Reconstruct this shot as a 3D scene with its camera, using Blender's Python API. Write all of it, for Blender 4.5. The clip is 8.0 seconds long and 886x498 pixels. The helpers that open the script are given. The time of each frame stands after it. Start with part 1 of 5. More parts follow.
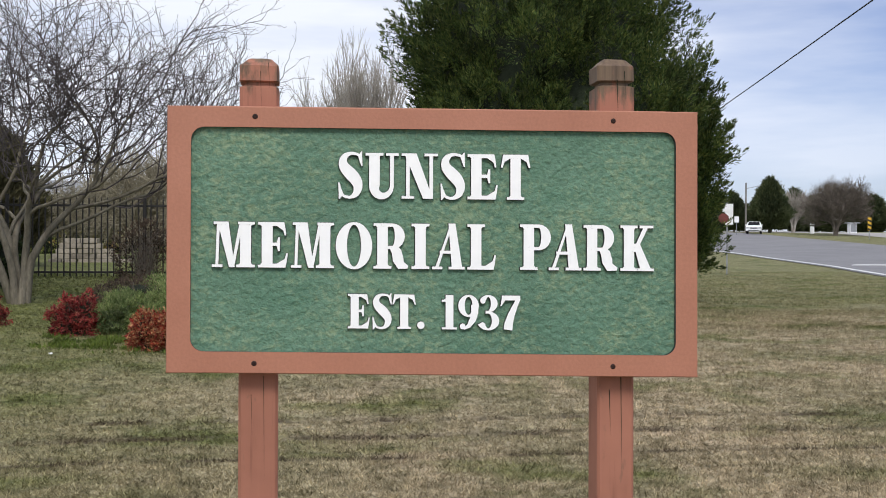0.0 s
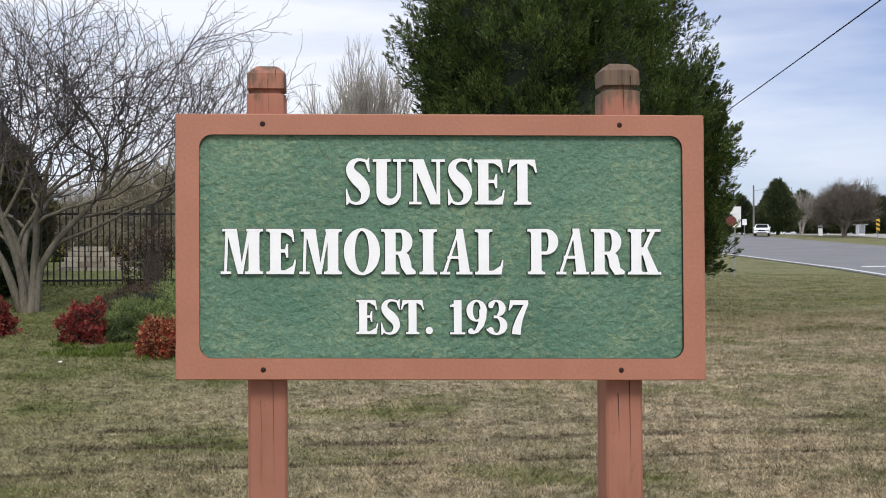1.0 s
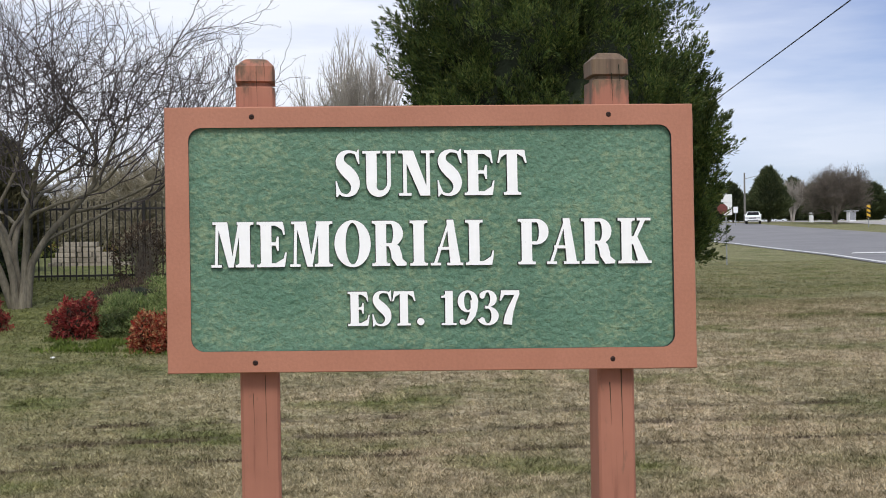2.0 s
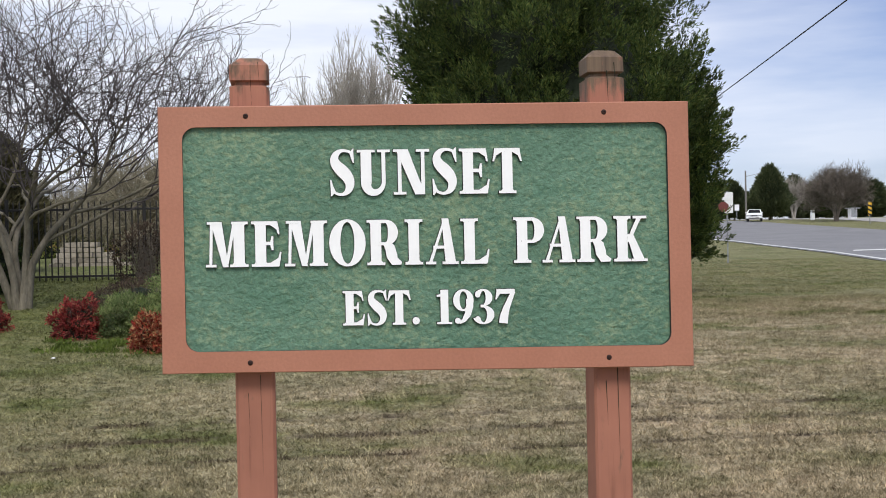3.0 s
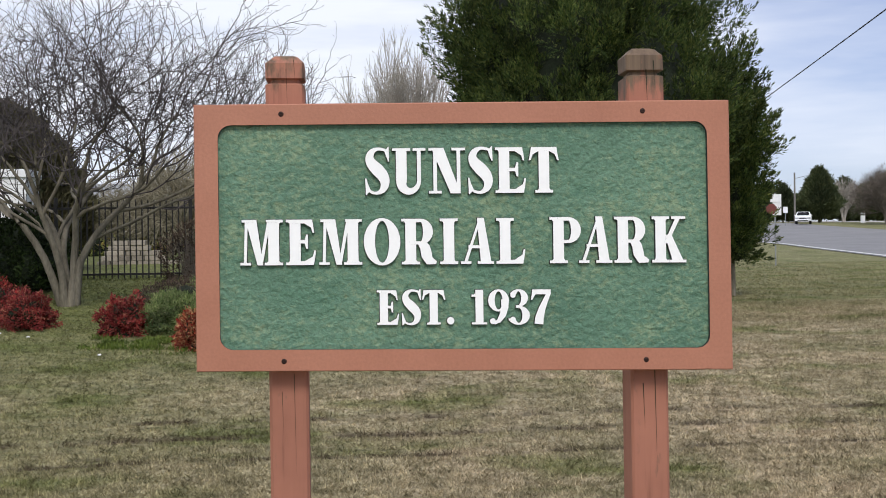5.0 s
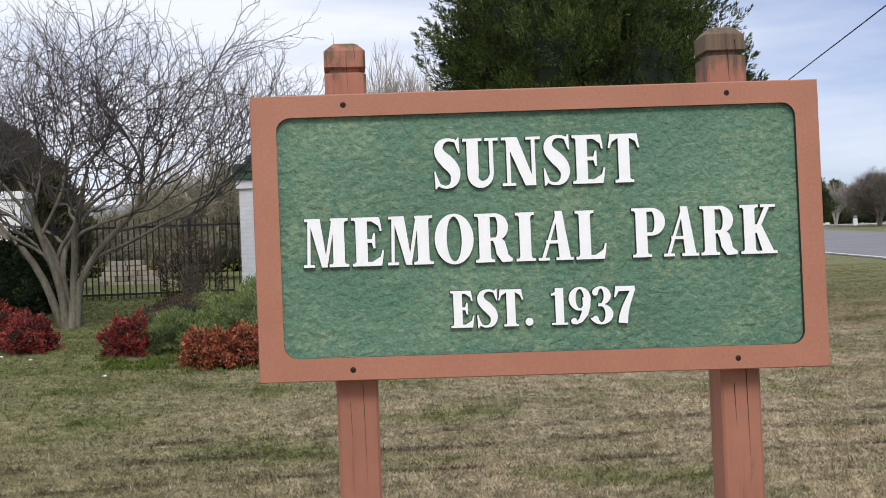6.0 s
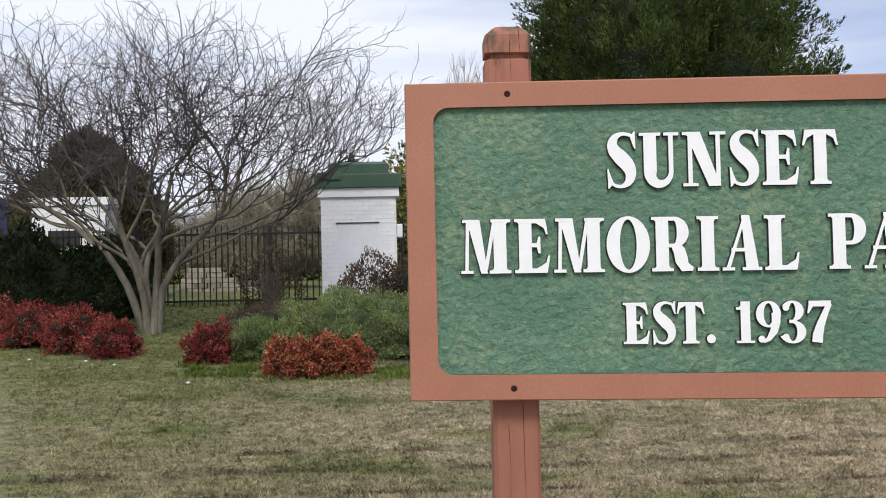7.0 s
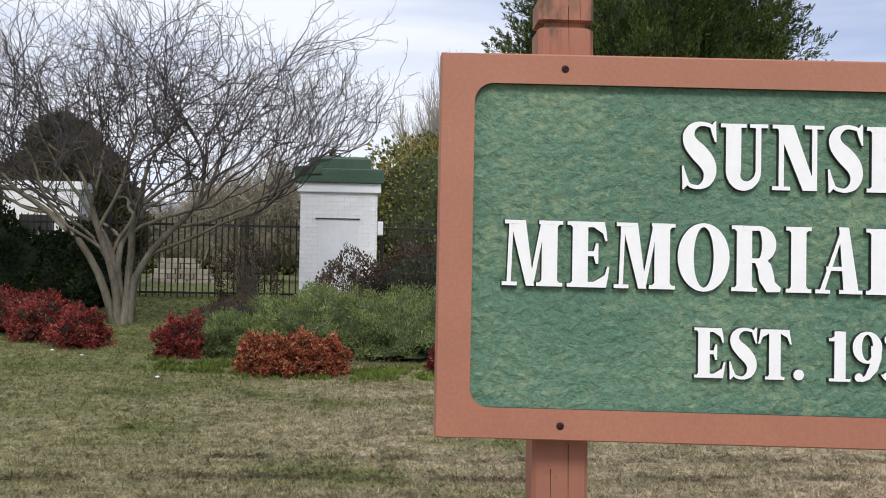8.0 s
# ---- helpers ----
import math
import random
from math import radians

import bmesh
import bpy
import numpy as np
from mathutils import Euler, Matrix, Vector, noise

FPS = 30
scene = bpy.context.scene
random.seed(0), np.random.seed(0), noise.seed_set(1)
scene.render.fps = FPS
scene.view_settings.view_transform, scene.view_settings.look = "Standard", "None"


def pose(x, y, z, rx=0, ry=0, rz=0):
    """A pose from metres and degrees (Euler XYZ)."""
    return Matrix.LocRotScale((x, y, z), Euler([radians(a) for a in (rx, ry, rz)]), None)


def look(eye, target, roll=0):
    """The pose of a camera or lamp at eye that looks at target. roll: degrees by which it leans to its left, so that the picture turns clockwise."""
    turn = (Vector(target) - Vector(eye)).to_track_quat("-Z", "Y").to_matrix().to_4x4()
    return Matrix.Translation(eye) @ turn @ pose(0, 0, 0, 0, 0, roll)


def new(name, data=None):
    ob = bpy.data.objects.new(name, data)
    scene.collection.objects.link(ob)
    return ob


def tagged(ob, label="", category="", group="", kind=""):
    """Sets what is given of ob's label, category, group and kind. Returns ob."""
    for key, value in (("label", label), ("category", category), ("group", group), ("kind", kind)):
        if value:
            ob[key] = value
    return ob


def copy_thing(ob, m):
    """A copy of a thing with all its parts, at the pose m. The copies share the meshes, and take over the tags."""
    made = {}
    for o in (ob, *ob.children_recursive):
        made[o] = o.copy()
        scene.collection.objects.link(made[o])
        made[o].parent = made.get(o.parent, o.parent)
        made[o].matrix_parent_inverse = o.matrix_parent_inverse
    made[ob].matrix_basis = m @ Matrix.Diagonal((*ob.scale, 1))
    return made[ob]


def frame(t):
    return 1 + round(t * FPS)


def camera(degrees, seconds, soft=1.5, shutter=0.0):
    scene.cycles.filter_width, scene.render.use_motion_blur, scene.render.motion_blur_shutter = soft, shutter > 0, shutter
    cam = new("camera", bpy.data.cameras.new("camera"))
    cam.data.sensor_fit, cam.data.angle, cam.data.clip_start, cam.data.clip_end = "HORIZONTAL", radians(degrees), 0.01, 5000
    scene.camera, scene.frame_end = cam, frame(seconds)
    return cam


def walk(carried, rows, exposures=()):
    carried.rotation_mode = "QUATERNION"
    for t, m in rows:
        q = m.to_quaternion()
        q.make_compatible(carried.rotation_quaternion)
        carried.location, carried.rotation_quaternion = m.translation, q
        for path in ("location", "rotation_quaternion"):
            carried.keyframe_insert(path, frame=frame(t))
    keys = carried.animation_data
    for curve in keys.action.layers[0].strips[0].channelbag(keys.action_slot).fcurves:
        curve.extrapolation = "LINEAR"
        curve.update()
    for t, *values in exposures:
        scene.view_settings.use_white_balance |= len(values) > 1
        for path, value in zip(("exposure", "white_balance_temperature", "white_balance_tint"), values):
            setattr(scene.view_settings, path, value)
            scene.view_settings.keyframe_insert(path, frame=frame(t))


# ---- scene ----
cam = camera(41.6, 8.0, soft=1.0)
PATH = [
    (0, (-0.336, 0.034, 1.51), (-0.076, 2.017, 1.497), 0.3),
    (0.5, (-0.337, 0.029, 1.511), (-0.084, 2.013, 1.5), -0.1),
    (1, (-0.337, 0.026, 1.51), (-0.09, 2.011, 1.506), -0.2),
    (1.5, (-0.337, 0.022, 1.51), (-0.081, 2.005, 1.494), -0.6),
    (3, (-0.319, 0.029, 1.509), (-0.061, 2.012, 1.488), -1.1),
    (3.5, (-0.311, 0.035, 1.509), (-0.082, 2.022, 1.494), -0.7),
    (4, (-0.303, 0.042, 1.503), (-0.108, 2.032, 1.473), -1.0),
    (4.5, (-0.294, 0.037, 1.504), (-0.125, 2.03, 1.482), -0.9),
    (4.7, (-0.292, 0.034, 1.508), (-0.12, 2.027, 1.491), -0.9),
    (5.8, (-0.385, 0.189, 1.481), (-0.171, 2.178, 1.453), -0.5),
    (6, (-0.457, 0.24, 1.474), (-0.262, 2.23, 1.478), -2.2),
    (6.2, (-0.524, 0.29, 1.475), (-0.345, 2.282, 1.447), -2.6),
    (6.5, (-0.576, 0.338, 1.476), (-0.429, 2.333, 1.458), -1.9),
    (6.8, (-0.615, 0.427, 1.477), (-0.518, 2.424, 1.491), -1.4),
    (7, (-0.626, 0.5, 1.466), (-0.551, 2.498, 1.495), -1.2),
    (7.2, (-0.629, 0.612, 1.474), (-0.497, 2.607, 1.527), -0.6),
    (7.5, (-0.639, 0.734, 1.49), (-0.487, 2.726, 1.587), -0.7),
    (7.7, (-0.658, 0.797, 1.491), (-0.529, 2.792, 1.57), -0.4),
    (8, (-0.709, 0.892, 1.478), (-0.591, 2.889, 1.507), 1.1),
]
walk(cam, [(t, look(eye, target, roll)) for t, eye, target, roll in PATH], [(0, 0.13), (8, 0.13)])

# ---- world and light ----
SUN_FROM = Vector((0.08, -0.88, 0.98)).normalized()
world = bpy.data.worlds.new("sky")
scene.world = world
world.use_nodes = True
wn, wl = world.node_tree.nodes, world.node_tree.links
wn.clear()
sky = wn.new("ShaderNodeTexSky")
sky.sky_type, sky.sun_disc = "NISHITA", False
sky.sun_elevation = math.asin(SUN_FROM.z)
sky.sun_rotation = math.atan2(SUN_FROM.x, SUN_FROM.y)
sky.air_density, sky.dust_density, sky.ozone_density = 1.0, 0.4, 3.0
wco = wn.new("ShaderNodeTexCoord")
wmap = wn.new("ShaderNodeMapping")
wmap.inputs["Scale"].default_value = (1.0, 1.6, 7.0)
wmap.inputs["Rotation"].default_value = (0.15, 0.1, 0.4)
cloud = wn.new("ShaderNodeTexNoise")
cloud.inputs["Scale"].default_value, cloud.inputs["Detail"].default_value = 2.2, 6.0
cloud.inputs["Roughness"].default_value = 0.55
cramp = wn.new("ShaderNodeValToRGB")
cramp.color_ramp.elements[0].position, cramp.color_ramp.elements[1].position = 0.36, 0.66
cramp.color_ramp.elements[0].color, cramp.color_ramp.elements[1].color = (0.0, 0.0, 0.0, 1), (1, 1, 1, 1)
wmix = wn.new("ShaderNodeMix")
wmix.data_type = "RGBA"
wmix.inputs["B"].default_value = (8.4, 8.8, 9.8, 1)
wbg, wout = wn.new("ShaderNodeBackground"), wn.new("ShaderNodeOutputWorld")
wbg.inputs["Strength"].default_value = 0.1
wl.new(wco.outputs["Generated"], wmap.inputs["Vector"])
wl.new(wmap.outputs[0], cloud.inputs["Vector"])
wl.new(cloud.outputs["Fac"], cramp.inputs["Fac"])
wsep = wn.new("ShaderNodeSeparateXYZ")
wl.new(wco.outputs["Generated"], wsep.inputs[0])
bank = wn.new("ShaderNodeMapRange")
bank.inputs["From Min"].default_value, bank.inputs["From Max"].default_value = -0.1, 0.75
bank.inputs["To Min"].default_value, bank.inputs["To Max"].default_value = 0.82, -0.12
wl.new(wsep.outputs["X"], bank.inputs["Value"])
cover = wn.new("ShaderNodeMath")
cover.operation, cover.use_clamp = "MULTIPLY_ADD", True
cover.inputs[1].default_value = 0.45
wl.new(cramp.outputs["Color"], cover.inputs[0])
wl.new(bank.outputs[0], cover.inputs[2])
wl.new(cover.outputs[0], wmix.inputs["Factor"])
wtone = wn.new("ShaderNodeMix")
wtone.data_type, wtone.blend_type = "RGBA", "MULTIPLY"
wtone.inputs["Factor"].default_value = 1.0
wtone.inputs["B"].default_value = (0.62, 0.68, 0.95, 1)
wl.new(sky.outputs[0], wtone.inputs["A"])
wl.new(wtone.outputs["Result"], wmix.inputs["A"])
wl.new(wmix.outputs["Result"], wbg.inputs["Color"])
wl.new(wbg.outputs[0], wout.inputs["Surface"])

sun_data = bpy.data.lights.new("sun", "SUN")
sun_data.energy, sun_data.angle, sun_data.color = 2.2, radians(20), (1.0, 0.95, 0.88)
sun = new("sun", sun_data)
sun.matrix_world = look(SUN_FROM * 50, (0, 0, 0))


# ---- materials ----
def ramp(nt, fac, stops):
    node = nt.nodes.new("ShaderNodeValToRGB")
    els = node.color_ramp.elements
    while len(els) < len(stops):
        els.new(0.5)
    for el, (p, c) in zip(els, stops):
        el.position, el.color = p, (*c, 1)
    nt.links.new(fac, node.inputs["Fac"])
    return node.outputs["Color"]


def noise_of(nt, vec, scale, detail=4.0, rough=0.55, dist=0.0):
    n = nt.nodes.new("ShaderNodeTexNoise")
    n.inputs["Scale"].default_value, n.inputs["Detail"].default_value = scale, detail
    n.inputs["Roughness"].default_value, n.inputs["Distortion"].default_value = rough, dist
    nt.links.new(vec, n.inputs["Vector"])
    return n.outputs["Fac"]


def mixed(nt, kind, fac, a, b):
    m = nt.nodes.new("ShaderNodeMix")
    m.data_type, m.blend_type = "RGBA", kind
    for sock, val in (("Factor", fac), ("A", a), ("B", b)):
        if isinstance(val, bpy.types.NodeSocket):
            nt.links.new(val, m.inputs[sock])
        else:
            m.inputs[sock].default_value = val if isinstance(val, float) else (*val, 1)
    return m.outputs["Result"]


def base(name):
    m = bpy.data.materials.new(name)
    m.use_nodes = True
    nt = m.node_tree
    co = nt.nodes.new("ShaderNodeTexCoord")
    return m, nt, nt.nodes["Principled BSDF"], co.outputs["Object"]


def bumped(nt, bsdf, height, strength, dist):
    b = nt.nodes.new("ShaderNodeBump")
    b.inputs["Strength"].default_value, b.inputs["Distance"].default_value = strength, dist
    nt.links.new(height, b.inputs["Height"])
    nt.links.new(b.outputs[0], bsdf.inputs["Normal"])


def stretched(nt, vec, sx, sy, sz):
    mp = nt.nodes.new("ShaderNodeMapping")
    mp.inputs["Scale"].default_value = (sx, sy, sz)
    nt.links.new(vec, mp.inputs["Vector"])
    return mp.outputs[0]


def surf(name, dark, light, scale=6.0, fine=60.0, rough=0.8, bump=0.3, dist=0.004, stretch=(1, 1, 1), per="", metal=0.0, spread=0.3, specular=0.5, shift=0.35):
    """Colour that wanders between two tones at two scales, with fine relief. per: "island" or "object" shifts each piece."""
    m, nt, bsdf, vec = base(name)
    vec = stretched(nt, vec, *stretch)
    col = ramp(nt, noise_of(nt, vec, scale), [(0.3, dark), (0.7, light)])
    f2 = noise_of(nt, vec, fine, 3.0)
    col = mixed(nt, "MULTIPLY", 1.0, col, ramp(nt, f2, [(0.25, (1 - spread,) * 3), (0.75, (1 + spread * 0.4,) * 3)]))
    if per:
        if per == "island":
            rnd = nt.nodes.new("ShaderNodeNewGeometry").outputs["Random Per Island"]
        else:
            rnd = nt.nodes.new("ShaderNodeObjectInfo").outputs["Random"]
        col = mixed(nt, "MULTIPLY", 1.0, col, ramp(nt, rnd, [(0.0, (1 - shift,) * 3), (1.0, (1 + shift * 0.6,) * 3)]))
    nt.links.new(col, bsdf.inputs["Base Color"])
    bsdf.inputs["Roughness"].default_value, bsdf.inputs["Metallic"].default_value = rough, metal
    bsdf.inputs["Specular IOR Level"].default_value = specular
    if bump:
        bumped(nt, bsdf, f2, bump, dist)
    return m


def leafy(name, tones, rough=0.6, scale=1.2, through_light=0.15, low=0.5, high=1.3):
    """Leaves: each piece takes one of the tones, with broad patches over the crown."""
    m, nt, bsdf, vec = base(name)
    rnd = nt.nodes.new("ShaderNodeNewGeometry").outputs["Random Per Island"]
    n = len(tones)
    col = ramp(nt, rnd, [(i / max(1, n - 1), t) for i, t in enumerate(tones)])
    col = mixed(nt, "MULTIPLY", 1.0, col, ramp(nt, noise_of(nt, vec, scale, 3.0), [(0.3, (low, low * 1.03, low)), (0.7, (high * 1.04, high, high * 0.89))]))
    nt.links.new(col, bsdf.inputs["Base Color"])
    bsdf.inputs["Roughness"].default_value = rough
    bsdf.inputs["Specular IOR Level"].default_value = 0.25
    tr = nt.nodes.new("ShaderNodeBsdfTranslucent")
    nt.links.new(col, tr.inputs["Color"])
    mx = nt.nodes.new("ShaderNodeMixShader")
    mx.inputs[0].default_value = through_light
    nt.links.new(bsdf.outputs[0], mx.inputs[1])
    nt.links.new(tr.outputs[0], mx.inputs[2])
    nt.links.new(mx.outputs[0], nt.nodes["Material Output"].inputs["Surface"])
    return m


def lawn(name, blades):
    """Dormant winter lawn: straw with green patches, worn earth in places and along the old tyre ruts."""
    m, nt, bsdf, vec = base(name)
    patch = noise_of(nt, stretched(nt, vec, 0.75, 1.0, 0.0), 0.75, 5.0, 0.62)
    straw = ramp(nt, noise_of(nt, vec, 3.1, 4.0), [(0.3, (0.285, 0.243, 0.172)), (0.7, (0.51, 0.44, 0.325))])
    green = ramp(nt, noise_of(nt, vec, 4.0, 3.0), [(0.3, (0.095, 0.125, 0.035)), (0.7, (0.18, 0.21, 0.068))])
    col = mixed(nt, "MIX", ramp(nt, patch, [(0.50, (0.0, 0.0, 0.0)), (0.67, (0.85, 0.85, 0.85))]), straw, green)
    sep = nt.nodes.new("ShaderNodeSeparateXYZ")
    nt.links.new(vec, sep.inputs[0])
    far = nt.nodes.new("ShaderNodeMapRange")
    far.inputs["From Min"].default_value, far.inputs["From Max"].default_value = 12.0, 18.0
    far.inputs["To Max"].default_value = 0.72
    slide = nt.nodes.new("ShaderNodeMapRange")
    slide.inputs["From Min"].default_value, slide.inputs["From Max"].default_value = 1.0, 8.0
    slide.inputs["To Max"].default_value = 8.0
    nt.links.new(sep.outputs["X"], slide.inputs["Value"])
    shifted = nt.nodes.new("ShaderNodeMath")
    shifted.operation = "SUBTRACT"
    nt.links.new(sep.outputs["Y"], shifted.inputs[0])
    nt.links.new(slide.outputs[0], shifted.inputs[1])
    nt.links.new(shifted.outputs[0], far.inputs["Value"])
    lean_left = nt.nodes.new("ShaderNodeMapRange")
    lean_left.inputs["From Min"].default_value, lean_left.inputs["From Max"].default_value = 7.0, 1.5
    lean_left.inputs["To Min"].default_value = 0.8
    nt.links.new(sep.outputs["X"], lean_left.inputs["Value"])
    far_left = nt.nodes.new("ShaderNodeMath")
    far_left.operation = "MULTIPLY"
    nt.links.new(far.outputs[0], far_left.inputs[0])
    nt.links.new(lean_left.outputs[0], far_left.inputs[1])
    col = mixed(nt, "MIX", far_left.outputs[0], col, green)
    broad = noise_of(nt, stretched(nt, vec, 0.8, 0.6, 0.0), 0.6, 5.0, 0.65)
    col = mixed(nt, "MULTIPLY", 1.0, col, ramp(nt, broad, [(0.32, (0.70, 0.74, 0.66)), (0.68, (1.12, 1.08, 1.06))]))
    side = nt.nodes.new("ShaderNodeMapRange")
    side.inputs["From Min"].default_value, side.inputs["From Max"].default_value = 0.5, -3.0
    side.inputs["To Max"].default_value = 0.5
    nt.links.new(sep.outputs["X"], side.inputs["Value"])
    col = mixed(nt, "MIX", side.outputs[0], col, green)
    clump = noise_of(nt, stretched(nt, vec, 1.0, 1.0, 0.0), 6.0, 5.0, 0.65)
    col = mixed(nt, "MULTIPLY", 1.0, col, ramp(nt, clump, [(0.34, (0.50, 0.50, 0.45)), (0.5, (1.0, 1.0, 1.0)), (0.70, (1.3, 1.27, 1.25))]))
    tuft = noise_of(nt, stretched(nt, vec, 1.0, 1.0, 0.0), 17.0, 4.0, 0.6)
    col = mixed(nt, "MULTIPLY", 1.0, col, ramp(nt, tuft, [(0.34, (0.62, 0.62, 0.58)), (0.5, (1.0, 1.0, 1.0)), (0.68, (1.25, 1.24, 1.22))]))
    worn = noise_of(nt, stretched(nt, vec, 1.0, 1.0, 0.0), 1.7, 4.0, 0.6)
    for y0, half in ((9.0, 0.16), (9.72, 0.13), (8.1, 0.09)):
        line = nt.nodes.new("ShaderNodeMath")
        line.operation = "MULTIPLY_ADD"
        nt.links.new(sep.outputs["X"], line.inputs[0])
        line.inputs[1].default_value, line.inputs[2].default_value = 0.02, y0
        gap = nt.nodes.new("ShaderNodeMath")
        gap.operation = "SUBTRACT"
        nt.links.new(sep.outputs["Y"], gap.inputs[0])
        nt.links.new(line.outputs[0], gap.inputs[1])
        size = nt.nodes.new("ShaderNodeMath")
        size.operation = "ABSOLUTE"
        nt.links.new(gap.outputs[0], size.inputs[0])
        near = nt.nodes.new("ShaderNodeMapRange")
        near.inputs["From Min"].default_value, near.inputs["From Max"].default_value = half * 0.2, half
        near.inputs["To Min"].default_value, near.inputs["To Max"].default_value = 1.0, 0.0
        nt.links.new(size.outputs[0], near.inputs["Value"])
        both = nt.nodes.new("ShaderNodeMath")
        both.operation = "MULTIPLY"
        nt.links.new(near.outputs[0], both.inputs[0])
        nt.links.new(ramp(nt, worn, [(0.40, (0, 0, 0)), (0.56, (0.9, 0.9, 0.9))]), both.inputs[1])
        col = mixed(nt, "MIX", both.outputs[0], col, (0.07, 0.05, 0.035))
    fine = noise_of(nt, vec, 45.0, 3.0, 0.7)
    col = mixed(nt, "MULTIPLY", 1.0, col, ramp(nt, fine, [(0.25, (0.55, 0.54, 0.5)), (0.75, (1.25, 1.25, 1.25))]))
    if blades:
        rnd = nt.nodes.new("ShaderNodeNewGeometry").outputs["Random Per Island"]
        col = mixed(nt, "MULTIPLY", 1.0, col, ramp(nt, rnd, [(0.0, (0.55, 0.52, 0.45)), (0.8, (1.2, 1.2, 1.2)), (1.0, (1.6, 1.55, 1.5))]))
    else:
        earth = noise_of(nt, stretched(nt, vec, 0.5, 1.6, 0.0), 2.3, 5.0, 0.6)
        col = mixed(nt, "MIX", ramp(nt, earth, [(0.60, (0, 0, 0)), (0.72, (0.7, 0.7, 0.7))]), col, (0.09, 0.065, 0.045))
        bumped(nt, bsdf, fine, 0.8, 0.03)
    nt.links.new(col, bsdf.inputs["Base Color"])
    bsdf.inputs["Roughness"].default_value = 0.9
    bsdf.inputs["Specular IOR Level"].default_value = 0.15
    return m


def sign_green():
    """Carved panel: sand-textured green paint, weathered to a yellowish bloom."""
    m, nt, bsdf, vec = base("carved_green_paint")
    col = ramp(nt, noise_of(nt, vec, 3.5, 3.0), [(0.3, (0.076, 0.165, 0.108)), (0.7, (0.130, 0.240, 0.160))])
    fleck = noise_of(nt, stretched(nt, vec, 0.8, 1, 1), 75.0, 5.0, 0.7, 0.4)
    broad = noise_of(nt, vec, 5.5, 4.0, 0.6)
    both = nt.nodes.new("ShaderNodeMath")
    both.operation = "MULTIPLY_ADD"
    both.inputs[1].default_value = 0.55
    nt.links.new(broad, both.inputs[0])
    nt.links.new(fleck, both.inputs[2])
    col = mixed(nt, "MIX", ramp(nt, both.outputs[0], [(0.76, (0, 0, 0)), (0.96, (0.6, 0.6, 0.6))]), col, (0.27, 0.335, 0.19))
    dirt = noise_of(nt, vec, 7.0, 6.0, 0.7)
    col = mixed(nt, "MULTIPLY", ramp(nt, dirt, [(0.48, (0, 0, 0)), (0.72, (0.9, 0.9, 0.9))]), col, (0.58, 0.74, 0.72))
    # Dark spots stand for shade in the sandblasted hollows, painted without depth.
    pit_shade = noise_of(nt, vec, 85.0, 3.0, 0.6)
    col = mixed(nt, "MULTIPLY", ramp(nt, pit_shade, [(0.62, (0, 0, 0)), (0.72, (0.8, 0.8, 0.8))]), col, (0.45, 0.55, 0.52))
    grit = noise_of(nt, vec, 150.0, 4.0, 0.6)
    col = mixed(nt, "MULTIPLY", 1.0, col, ramp(nt, grit, [(0.3, (0.78, 0.78, 0.78)), (0.7, (1.15, 1.15, 1.15))]))
    nt.links.new(col, bsdf.inputs["Base Color"])
    bsdf.inputs["Roughness"].default_value = 0.7
    bumped(nt, bsdf, noise_of(nt, stretched(nt, vec, 0.85, 1, 1), 62.0, 4.0, 0.55, 0.3), 1.0, 0.008)
    return m


